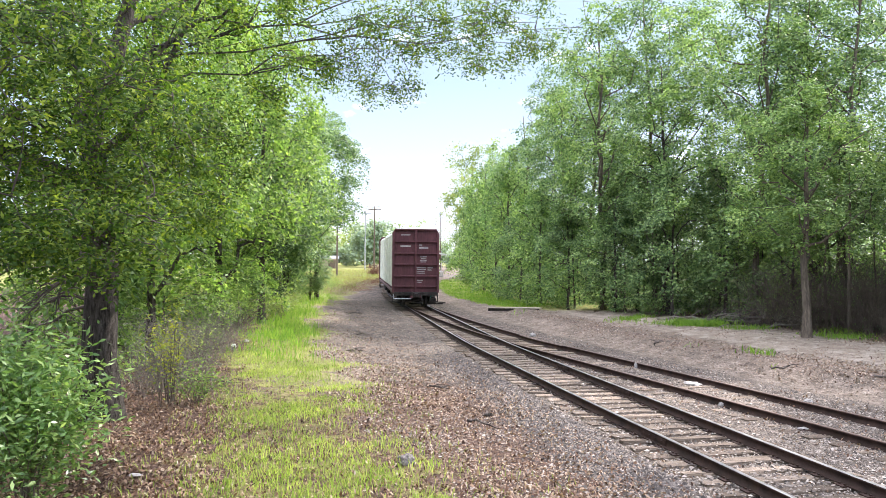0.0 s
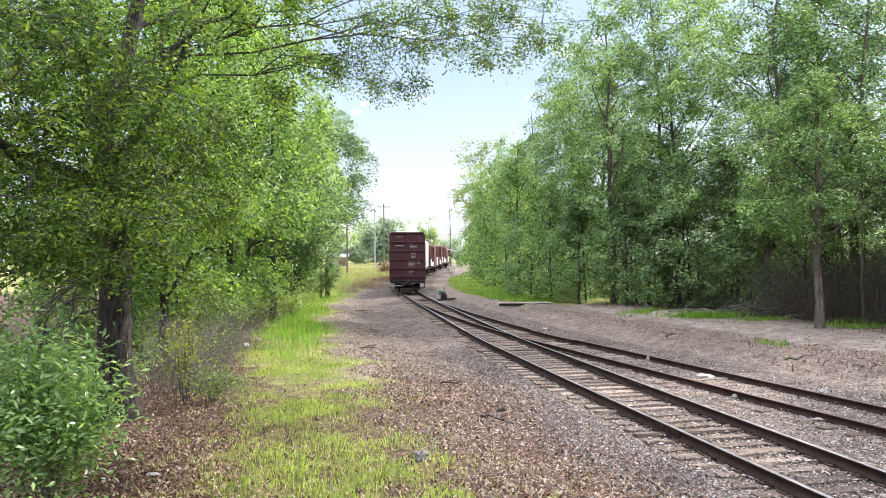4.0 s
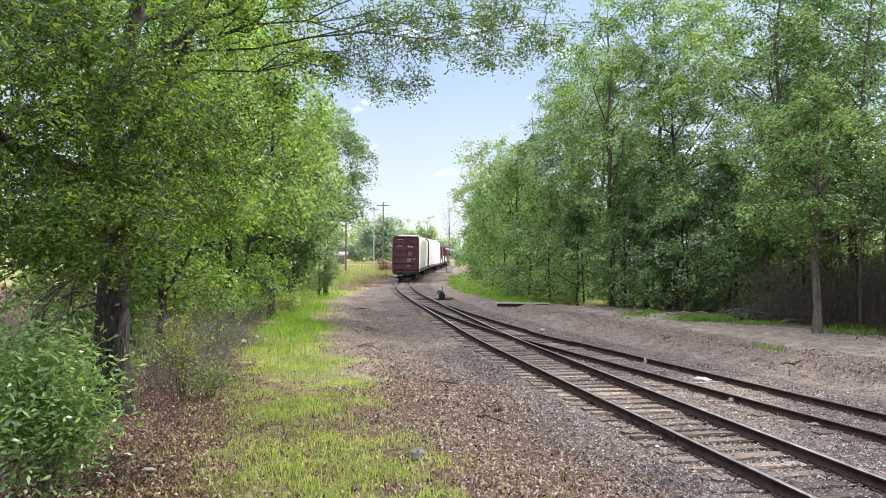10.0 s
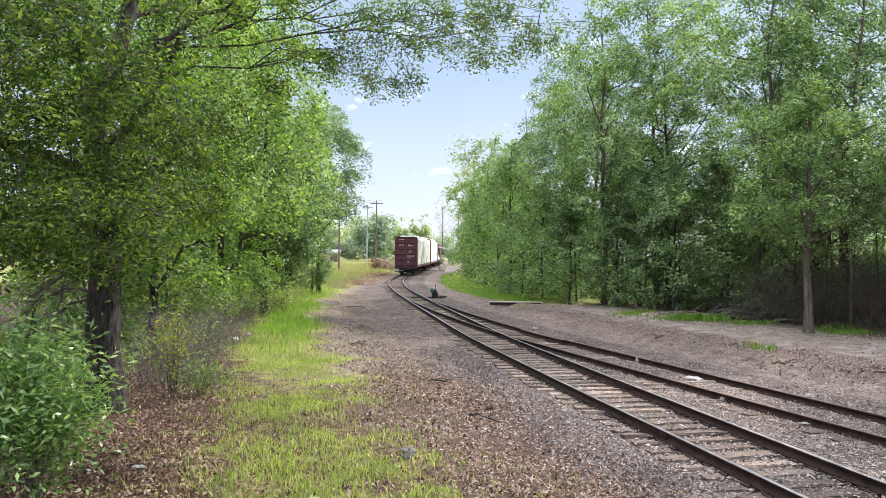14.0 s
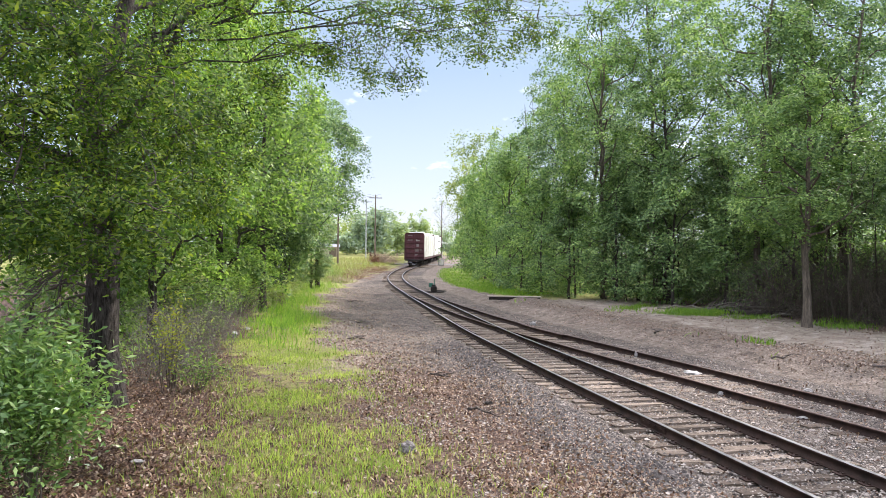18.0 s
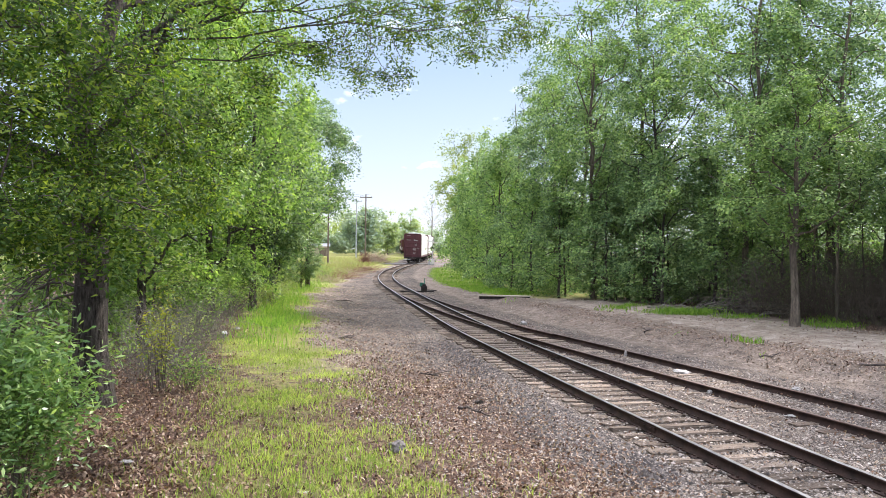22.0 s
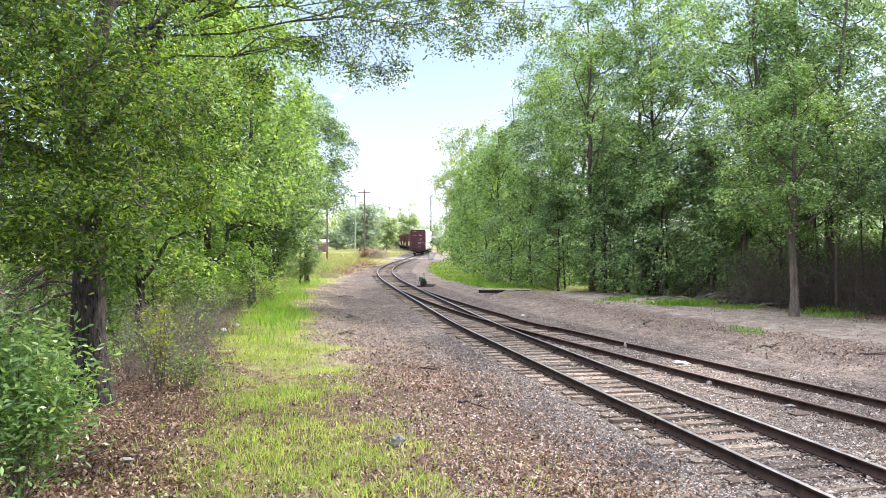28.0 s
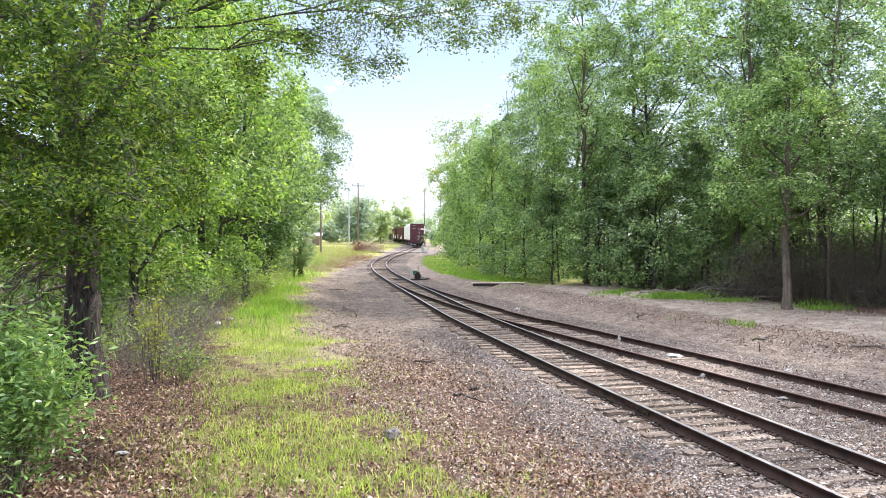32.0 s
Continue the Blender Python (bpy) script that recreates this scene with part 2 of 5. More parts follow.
TIE = tie_material()
STEEL_DARK = plain("dark_steel", (0.02, 0.018, 0.017), (0.07, 0.06, 0.055), 5, 0.7, 0.5, 0.2, 0.003, space="Object")
CAR_RED = plain("oxide_red_paint", (0.075, 0.027, 0.032), (0.125, 0.043, 0.05), 1.2, 0.6, 0, 0.15, 0.003, (1, 1, 0.25), 0.35, "Object")
CAR_BROWN = plain("faded_brown_paint", (0.09, 0.035, 0.03), (0.17, 0.07, 0.055), 1.0, 0.65, 0, 0.15, 0.003, (1, 1, 0.25), 0.3, "Object")
WRAP = plain("white_lumber_wrap", (0.60, 0.60, 0.57), (0.80, 0.80, 0.78), 0.7, 0.55, 0, 0.6, 0.05, (1, 0.5, 2), 0.35, "Object")
WRAP_GREEN = plain("grey_green_lumber_wrap", (0.52, 0.54, 0.47), (0.72, 0.73, 0.66), 0.7, 0.6, 0, 0.6, 0.05, (1, 0.5, 2), 0.35, "Object")
POLE_WOOD = plain("pole_wood", (0.12, 0.09, 0.07), (0.24, 0.19, 0.15), 2, 0.95, 0, 0.5, 0.01, (5, 5, 0.5), 0.15)
GREEN_PAINT = plain("green_paint", (0.02, 0.11, 0.075), (0.05, 0.20, 0.14), 4, 0.6, 0, 0.1, 0.002)
WHITE_PAINT = plain("white_paint", (0.60, 0.60, 0.58), (0.82, 0.82, 0.80), 2, 0.6, 0, 0.1, 0.002)
GREY_METAL = plain("grey_metal", (0.35, 0.36, 0.37), (0.55, 0.56, 0.57), 2, 0.5, 0.4, 0.1, 0.002)
WHITE_LETTER = plain("white_stencil", (0.28, 0.25, 0.25), (0.50, 0.47, 0.46), 3, 0.7, 0, 0.05, 0.001)
PLASTIC = plain("milky_plastic", (0.42, 0.44, 0.42), (0.58, 0.59, 0.57), 6, 0.35, 0, 0.1, 0.002)
PALE_WOOD = plain("sun_bleached_wood", (0.34, 0.29, 0.22), (0.55, 0.49, 0.40), 3, 0.9, 0, 0.5, 0.008, (0.6, 6, 2), 0.15, "Object")
ASPHALT = plain("worn_asphalt", (0.16, 0.15, 0.14), (0.30, 0.285, 0.265), 0.8, 0.95, 0, 0.3, 0.01)
GREY_STONE = plain("grey_stone", (0.09, 0.08, 0.075), (0.32, 0.29, 0.27), 9, 0.95, 0, 0.8, 0.02)
PALE_STONE = plain("pale_stone", (0.30, 0.28, 0.26), (0.52, 0.49, 0.46), 8, 0.9, 0, 0.5, 0.01)
BRICK_WALL = plain("tan_wall", (0.40, 0.32, 0.25), (0.52, 0.43, 0.35), 0.6, 0.9)
ROOF = plain("grey_roof", (0.20, 0.20, 0.21), (0.30, 0.30, 0.31), 0.8, 0.8)


def ground_material():
    m, nt, b = mat("ground", 0.95, 0, 0.15)
    cover = nt.nodes.new("ShaderNodeVertexColor")
    cover.layer_name = "cover"
    sep = nt.nodes.new("ShaderNodeSeparateColor")
    nt.links.new(cover.outputs["Color"], sep.inputs["Color"])
    big, mid, fine, grit = (noise_fac(nt, s, 5, 0.65) for s in (0.35, 2.2, 14.0, 45.0))
    dirt = ramp(nt, mid, ((0.3, (0.13, 0.108, 0.088)), (0.5, (0.235, 0.197, 0.163)), (0.72, (0.35, 0.302, 0.256))))
    dirt = blend(nt, 1.0, dirt, ramp(nt, fine, ((0.34, (0.42, 0.40, 0.39)), (0.5, (0.98, 0.96, 0.94)), (0.66, (1.42, 1.38, 1.34)))), "MULTIPLY")
    dirt = blend(nt, 1.0, dirt, ramp(nt, grit, ((0.34, (0.6, 0.58, 0.56)), (0.5, (1, 1, 1)), (0.7, (1.2, 1.18, 1.15)))), "MULTIPLY")
    sand = ramp(nt, mid, ((0.3, (0.235, 0.185, 0.145)), (0.5, (0.35, 0.298, 0.245)), (0.68, (0.50, 0.45, 0.39))))
    dirt = blend(nt, ramp(nt, cover.outputs["Alpha"], ((0.2, (0, 0, 0)), (0.8, (0.8, 0.8, 0.8)))), dirt, blend(nt, 1.0, sand, ramp(nt, grit, ((0.34, (0.7, 0.68, 0.66)), (0.6, (1.1, 1.1, 1.1)))), "MULTIPLY"))
    gravel = ramp(nt, grit, ((0.32, (0.022, 0.020, 0.018)), (0.5, (0.125, 0.109, 0.094)), (0.66, (0.33, 0.292, 0.256))))
    gravel = blend(nt, 1.0, gravel, ramp(nt, mid, ((0.32, (0.55, 0.53, 0.52)), (0.5, (1.0, 0.97, 0.95)), (0.7, (1.28, 1.22, 1.17)))), "MULTIPLY")
    gravel = blend(nt, 1.0, gravel, ramp(nt, fine, ((0.34, (0.55, 0.53, 0.51)), (0.5, (1.0, 1.0, 1.0)), (0.66, (1.4, 1.38, 1.35)))), "MULTIPLY")
    gravel = blend(nt, 1.0, gravel, ramp(nt, noise_fac(nt, 0.75, 6, 0.7, (1.0, 0.55, 1.0)), ((0.36, (0.62, 0.61, 0.60)), (0.45, (0.98, 0.97, 0.95)), (0.65, (1.12, 1.1, 1.08)))), "MULTIPLY")
    litter = ramp(nt, fine, ((0.32, (0.025, 0.016, 0.012)), (0.5, (0.095, 0.06, 0.045)), (0.68, (0.26, 0.19, 0.145))))
    turf = ramp(nt, fine, ((0.3, (0.06, 0.06, 0.025)), (0.5, (0.13, 0.165, 0.045)), (0.7, (0.24, 0.265, 0.09))))
    turf = blend(nt, big, turf, (0.36, 0.34, 0.12))

    def soft(ch):
        add = nt.nodes.new("ShaderNodeMath")
        add.operation = "ADD"
        nt.links.new(sep.outputs[ch], add.inputs[0])
        jit = ramp(nt, mid, ((0.3, (0, 0, 0)), (0.7, (0.5, 0.5, 0.5))))
        nt.links.new(jit, add.inputs[1])
        return ramp(nt, add.outputs[0], ((0.60, (0, 0, 0)), (0.90, (1, 1, 1))))
    c = blend(nt, soft("Blue"), dirt, gravel)
    c = blend(nt, soft("Green"), c, litter)
    c = blend(nt, soft("Red"), c, turf)
    c = blend(nt, 1.0, c, ramp(nt, big, ((0.3, (0.86, 0.85, 0.84)), (0.7, (1.1, 1.08, 1.06)))), "MULTIPLY")
    nt.links.new(c, b.inputs["Base Color"])
    bump(nt, b, grit, 1.0, 0.04)
    return m


GROUND = ground_material()


# ---- mesh helpers ----


def part(name, bm, material, parent=None, label=""):
    me = bpy.data.meshes.new(name)
    if isinstance(bm, bmesh.types.BMesh):
        bm.to_mesh(me)
        bm.free()
    else:
        verts, faces = bm
        me.from_pydata([tuple(v) for v in verts], [], [tuple(f) for f in faces])
    me.materials.append(material)
    ob = new(name, me)
    ob.parent = parent
    return tagged(ob, label)


def raw_mesh(name, verts, per, material, parent=None, smooth=False):
    """One mesh out of faces with the same number of corners, none shared."""
    me = bpy.data.meshes.new(name)
    n = len(verts)
    me.vertices.add(n)
    me.vertices.foreach_set("co", np.ascontiguousarray(verts, dtype=np.float32).ravel())
    return finish_mesh(me, name, np.arange(n, dtype=np.int32), per, material, parent, smooth)


def finish_mesh(me, name, loops, per, material, parent, smooth):
    me.loops.add(len(loops))
    me.loops.foreach_set("vertex_index", np.ascontiguousarray(loops, dtype=np.int32))
    f = len(loops) // per
    me.polygons.add(f)
    me.polygons.foreach_set("loop_start", np.arange(0, f * per, per, dtype=np.int32))
    if smooth:
        me.polygons.foreach_set("use_smooth", np.ones(f, dtype=bool))
    me.update(calc_edges=True)
    me.materials.append(material)
    ob = new(name, me)
    ob.parent = parent
    return ob


def indexed_mesh(name, verts, faces, material, parent=None, smooth=False):
    me = bpy.data.meshes.new(name)
    me.vertices.add(len(verts))
    me.vertices.foreach_set("co", np.ascontiguousarray(verts, dtype=np.float32).ravel())
    faces = np.asarray(faces, dtype=np.int32)
    return finish_mesh(me, name, faces.ravel(), faces.shape[1], material, parent, smooth)


def box(bm, x0, y0, z0, x1, y1, z1, bevel=0.0):
    r = bmesh.ops.create_cube(bm, size=1.0, matrix=Matrix.Translation(((x0 + x1) / 2, (y0 + y1) / 2, (z0 + z1) / 2)) @ Matrix.Diagonal((x1 - x0, y1 - y0, z1 - z0, 1)))
    if bevel:
        es = list({e for v in r["verts"] for e in v.link_edges})
        bmesh.ops.bevel(bm, geom=es, offset=bevel, segments=1, affect="EDGES")
    return bm


def boxes(*bs, bevel=0.0):
    bm = bmesh.new()
    for b in bs:
        box(bm, *b, bevel)
    return bm


def rod(bm, a, b, r0, r1=None, sides=8):
    a, b = Vector(a), Vector(b)
    m = Matrix.Translation((a + b) / 2) @ (b - a).to_track_quat("Z", "Y").to_matrix().to_4x4()
    bmesh.ops.create_cone(bm, cap_ends=True, segments=sides, radius1=r0, radius2=r0 if r1 is None else r1, depth=(b - a).length, matrix=m)
    return bm


def tubes(paths, sides=6):
    """Tapered tubes along paths, each a list of (point, radius), as one mesh's vertices and quads."""
    V, F, base = [], [], 0
    ang = np.linspace(0, 2 * np.pi, sides, endpoint=False)
    for path in paths:
        P = np.array([p for p, r in path], dtype=float)
        R = np.array([r for p, r in path], dtype=float)
        T = np.gradient(P, axis=0)
        T /= np.linalg.norm(T, axis=1)[:, None] + 1e-9
        ref = np.where(np.abs(T[:, 2:3]) > 0.9, np.array([[1.0, 0, 0]]), np.array([[0, 0, 1.0]]))
        U = np.cross(T, ref)
        U /= np.linalg.norm(U, axis=1)[:, None] + 1e-9
        W = np.cross(T, U)
        ring = P[:, None, :] + R[:, None, None] * (np.cos(ang)[None, :, None] * U[:, None, :] + np.sin(ang)[None, :, None] * W[:, None, :])
        V.append(ring.reshape(-1, 3))
        n = len(P)
        i = np.arange(n - 1)[:, None] * sides
        j = np.arange(sides)[None, :]
        k = (j + 1) % sides
        F.append(np.stack((i + j, i + k, i + sides + k, i + sides + j), -1).reshape(-1, 4) + base)
        base += n * sides
    return np.concatenate(V), np.concatenate(F)


def leaves(centres, length, width, droop=0.25, seed=1, shape="diamond", faces=None):
    """Leaf blades at the centres, turned at random with their faces mostly upwards, or near the given faces. Returns corners, four a blade."""
    g = np.random.default_rng(seed)
    n = len(centres)
    az = g.uniform(0, 2 * np.pi, n)
    tilt = g.normal(-droop, 0.45, n)
    d = np.stack((np.cos(az) * np.cos(tilt), np.sin(az) * np.cos(tilt), np.sin(tilt)), 1)
    up = np.stack((g.normal(0, 0.8, n), g.normal(0, 0.8, n), np.ones(n)), 1)
    if faces is not None:
        up = faces + g.normal(0, 0.42, (n, 3))
        up /= np.linalg.norm(up, axis=1)[:, None]
        d = d - up * (d * up).sum(1)[:, None] * 0.8
        d /= np.linalg.norm(d, axis=1)[:, None] + 1e-9
    s = np.cross(d, up)
    s /= np.linalg.norm(s, axis=1)[:, None]
    nrm = np.cross(s, d)
    L = (length * g.uniform(0.6, 1.25, n))[:, None]
    W = (width * g.uniform(0.7, 1.2, n))[:, None]
    c = np.asarray(centres)
    if shape == "diamond":
        q = np.stack((c, c + d * L * 0.58 + s * W * 0.5 + nrm * W * 0.12, c + d * L, c + d * L * 0.58 - s * W * 0.5 + nrm * W * 0.12), 1)
        return q.reshape(-1, 3)
    # spatulate: narrow foot, broad end; two quads, one after the other
    bend = nrm * L * 0.08
    a0, a1 = c + s * W * 0.06, c - s * W * 0.06
    m0, m1 = c + d * L * 0.72 + s * W * 0.5 + bend, c + d * L * 0.72 - s * W * 0.5 + bend
    e0, e1 = c + d * L + s * W * 0.22 - bend, c + d * L - s * W * 0.22 - bend
    q = np.stack((a0, a1, m1, m0, m0, m1, e1, e0), 1)
    return q.reshape(-1, 3)


# ---- the lie of the land and the line ----
def rise(y):
    u = np.maximum(0.0, np.asarray(y, dtype=float) - 45)
    return 0.0105 * np.minimum(u, 200) ** 2 / (np.minimum(u, 200) + 12)


def curve_through(pts, step=0.5):
    """A smooth line through the points (centripetal enough for gentle bends), stepped evenly."""
    P = np.array(pts, dtype=float)
    P = np.vstack((2 * P[0] - P[1], P, 2 * P[-1] - P[-2]))
    out = []
    for i in range(1, len(P) - 2):
        p0, p1, p2, p3 = P[i - 1], P[i], P[i + 1], P[i + 2]
        d = np.linalg.norm(p2 - p1)
        m1 = (p2 - p0) / (np.linalg.norm(p2 - p0)) * d
        m2 = (p3 - p1) / (np.linalg.norm(p3 - p1)) * d
        for u in np.linspace(0, 1, max(2, int(d / 0.25)), endpoint=False):
            h = (2 * u**3 - 3 * u**2 + 1, u**3 - 2 * u**2 + u, -2 * u**3 + 3 * u**2, u**3 - u**2)
            out.append(h[0] * p1 + h[1] * m1 + h[2] * p2 + h[3] * m2)
    out.append(P[-2])
    out = np.array(out)
    for _ in range(30):
        out[1:-1] = 0.25 * out[:-2] + 0.5 * out[1:-1] + 0.25 * out[2:]
    s = np.concatenate(([0], np.cumsum(np.linalg.norm(np.diff(out, axis=0), axis=1))))
    t = np.arange(0, s[-1], step)
    return np.stack((np.interp(t, s, out[:, 0]), np.interp(t, s, out[:, 1])), 1)


MAIN = curve_through([(11.6, -20), (7.3, 0), (5.2, 9.7), (4.46, 13.2), (3.6, 17.3), (2.62, 22.2), (1.5, 28), (-0.3, 39.5), (-2.0, 50.5),
                      (-4.05, 64), (-5.4, 77), (-5.85, 90), (-5.6, 107), (-4.6, 124), (-3.85, 147), (-2.85, 165), (-3.1, 180), (-5.0, 198),
                      (-8.2, 218), (-10.8, 240), (-12.6, 270), (-14, 310), (-16.5, 385)])
Y_DIV = (-20, 0, 9.7, 13.5, 20, 25, 28.5, 34, 40, 48, 57, 60)
D_DIV = (8.8, 5.3, 4.0, 3.5, 2.7, 2.05, 1.53, 0.97, 0.52, 0.17, 0.0, 0.0)


def main_x(y):
    return np.interp(y, MAIN[:, 1], MAIN[:, 0])


SIDING = np.array([(x + np.interp(y, Y_DIV, D_DIV), y) for x, y in MAIN if y < 57])


def wander(x, y, k, seed=0.0):
    return np.sin(x * k + 1.3 * seed + 0.7 * np.sin(y * k * 0.6)) * np.cos(y * k * 0.83 + seed)


def smooth(v, a, b):
    u = np.clip((np.asarray(v, dtype=float) - a) / (b - a), 0, 1)
    return u * u * (3 - 2 * u)


def grass_edge(y):
    """x of the grass verge's edge towards the line, and its other edge."""
    r = np.interp(y, (0, 9, 12.4, 15.9, 19.9, 33.5, 50, 73, 87, 110), (1.6, 0.4, -0.6, -1.6, -2.7, -5.8, -7.8, -8.9, -8.6, -7.4))
    l = np.interp(y, (0, 9, 14, 19.6, 33, 50, 73), (-1.5, -3.0, -4.4, -5.8, -8.3, -11.5, -16))
    k = np.asarray(y, dtype=float)
    return l + 0.35 * np.sin(k * 1.1) + 0.25 * np.sin(k * 2.7 + 1), r + 0.45 * np.sin(k * 0.62 + 2.2) + 0.3 * np.sin(k * 1.9) + 0.15 * np.sin(k * 4.3)


def ground_z(x, y):
    x, y = np.asarray(x, dtype=float), np.asarray(y, dtype=float)
    d = x - main_x(y)
    near = 1 - smooth(y, 45, 70)
    side = np.interp(y, Y_DIV, D_DIV)
    z = rise(y) - 0.048
    z = z + 0.36 * smooth(-d, 3.2, 6.5) * near
    z = z + (0.30 * smooth(d - side, 3.2, 5.2) + 0.05 * smooth(d - side, 6, 12)) * near
    lump = smooth(np.abs(d - side * 0.5) - side * 0.5, 1.6, 3.5)
    z = z + lump * (0.05 * wander(x, y, 0.9) + 0.03 * wander(x, y, 2.3, 2) + 0.015 * wander(x, y, 5.1, 4))
    # heaped debris along the siding and shallow wheel ruts behind it
    z = z + near * 0.10 * np.exp(-((d - side - 5.3 - 0.5 * wander(x, y, 0.35, 6)) / 0.8) ** 2) * (0.6 + 0.6 * wander(x, y, 0.8, 8))
    z = z - near * 0.06 * (np.exp(-((d - side - 7.6) / 0.3) ** 2) + np.exp(-((d - side - 9.2) / 0.3) ** 2))
    z = z - 0.35 * smooth(-d, 9, 16) * near
    z = z + 0.065 * np.exp(-((d - side) / 1.7) ** 4) * smooth(side, 1.3, 2.6)   # the siding lies half buried
    return z


def gz(x, y):
    return float(ground_z(x, y))


def axis(parts):
    return np.concatenate([np.arange(a, b, s) for a, b, s in parts])


def build_ground():
    xs = axis(((-1500, -300, 150), (-300, -60, 20), (-60, -20, 2), (-20, 24, 0.3), (24, 60, 2), (60, 300, 20), (300, 1501, 150)))
    ys = axis(((-300, -20, 20), (-20, 4, 1.5), (4, 50, 0.35), (50, 140, 1.0), (140, 300, 8), (300, 2001, 120)))
    X, Y = np.meshgrid(xs, ys)
    Z = ground_z(X, Y)
    V = np.stack((X, Y, Z), -1).reshape(-1, 3)
    nx, ny = len(xs), len(ys)
    i, j = np.meshgrid(np.arange(nx - 1), np.arange(ny - 1))
    a = j * nx + i
    ob = indexed_mesh("ground", V, np.stack((a, a + 1, a + nx + 1, a + nx), -1).reshape(-1, 4), GROUND, None, True)
    x, y = V[:, 0], V[:, 1]
    l, r = grass_edge(y)
    d = x - main_x(y)
    side = np.interp(y, Y_DIV, D_DIV)
    verge = smooth(x, l - 1.0, l + 0.6) * (1 - smooth(x, r - 0.9, r + 0.5))
    field = smooth(-d, 4.5, 7) * smooth(y, 60, 85) + smooth(d, 8, 14) * smooth(y, 120, 140)
    strip = smooth(d, 4.6, 5.6) * smooth(y, 42, 50) * (1 - smooth(y, 108, 114))
    edge = smooth(d - side, 15.5, 17) * 0.1 * (1 - smooth(y, 50, 60))
    grass = np.clip(verge * (0.42 + 0.4 * smooth(y, 14, 24)) + field + strip + edge, 0, 1)
    litter = np.clip(0.75 * verge * (1 - smooth(y, 14, 22)) + (1 - smooth(x, l - 0.2, l + 1.2)) * (1 - smooth(y, 70, 90)) + smooth(x, r - 0.6, r + 0.4) * (1 - smooth(d, -3.1, -2.1)) * (1 - smooth(y, 16, 23)) * 0.8
                     + smooth(d - side, 4.0, 4.8) * (1 - smooth(d - side, 5.8, 7.0)) * (1 - smooth(y, 40, 55)) * 0.42 + smooth(d - side, 12.5, 14.5) * (1 - smooth(y, 55, 75)), 0, 1)
    gravel = np.clip(smooth(x, r - 0.3, r + 1.0) * (1 - smooth(d - side, 2.4, 3.6)) * (1 - 0.3 * smooth(-d, 3.0, 5.0)), 0, 1)
    lane = smooth(d - side, 6.6, 8.4) * (1 - smooth(d - side, 11.4, 13.6)) * (1 - smooth(y, 44, 58))
    col = ob.data.color_attributes.new("cover", "FLOAT_COLOR", "POINT")
    col.data.foreach_set("color", np.stack((grass, litter, gravel, lane), 1).astype(np.float32).ravel())
    return tagged(ob, "gravelly ground with leaf litter, dirt and grass", "ground", kind="structure")


build_ground()

# ---- track ----
RAIL_PROFILE = ((-0.07, 0.0), (0.07, 0.0), (0.07, 0.014), (0.012, 0.032), (0.012, 0.125), (0.036, 0.135), (0.036, 0.163), (0.026, 0.170), (-0.026, 0.170),
                (-0.036, 0.163), (-0.036, 0.135), (-0.012, 0.125), (-0.012, 0.032), (-0.07, 0.014))


def line_frame(line):
    t = np.gradient(line, axis=0)
    t /= np.linalg.norm(t, axis=1)[:, None]
    return t, np.stack((t[:, 1], -t[:, 0]), 1)


def rail(line, offset, y0, y1, parent, top):
    t, n = line_frame(line)
    P = line + n * np.asarray(offset).reshape(-1, 1)
    keep = (P[:, 1] >= y0) & (P[:, 1] <= y1)
    P, n = P[keep], n[keep]
    z = rise(P[:, 1])
    k = len(RAIL_PROFILE)
    V = np.concatenate([np.stack((P[:, 0] + n[:, 0] * a, P[:, 1] + n[:, 1] * a, z + b), 1)[:, None, :] for a, b in RAIL_PROFILE], 1).reshape(-1, 3)
    i = np.arange(len(P) - 1)[:, None] * k
    j = np.arange(k)[None, :]
    F = np.stack((i + j, i + (j + 1) % k, i + k + (j + 1) % k, i + k + j), -1).reshape(-1, 4)
    ob = indexed_mesh("rail", V, F, RAIL_RUST, parent)
    ob.data.materials.append(top)
    ob.data.polygons.foreach_set("material_index", np.tile([1 if 6 <= q <= 8 else 0 for q in range(k)], len(P) - 1).astype(np.int32))
    return ob


def build_track():
    main = tagged(new("railway_track"), "curving railway track with worn steel rails on weathered ties", "railway track", kind="structure")
    side = tagged(new("railway_siding"), "rusty siding track joining the main line at a turnout", "railway track", kind="structure")
    for s in (-0.753, 0.753):
        rail(MAIN, s, -18, 330, main, RAIL_TOP)
    rail(SIDING, 0.753, -18, 55.5, side, RAIL_DULL)
    rail(SIDING, -0.753, -18, 28.0, side, RAIL_DULL)
    rail(SIDING, -0.753, 29.2, 55.5, side, RAIL_DULL)
    rail(MAIN, -0.64, 26.4, 31.0, main, RAIL_DULL).name = "guard_rail"
    rail(SIDING, 0.64, 26.4, 31.0, side, RAIL_DULL).name = "guard_rail"
    # bolted joint bars on the near rails
    for y, s in ((13.3, -0.753), (17.6, 0.753), (25.2, -0.753), (21.4, 0.753)):
        i = int(np.argmin(np.abs(MAIN[:, 1] - y)))
        t, n = line_frame(MAIN)
        p = MAIN[i] + n[i] * s
        a = math.degrees(math.atan2(t[i][1], t[i][0]))
        for o in (-0.028, 0.028):
            b = part("joint_bar", boxes((-0.45, o - 0.012, 0.035, 0.45, o + 0.012, 0.125), *[(x - 0.02, o - 0.03, 0.07, x + 0.02, o + 0.03, 0.10) for x in (-0.32, -0.1, 0.1, 0.32)]), RAIL_RUST, main)
            b.matrix_basis = pose(p[0], p[1], float(rise(p[1])), 0, 0, a)
    return main, side


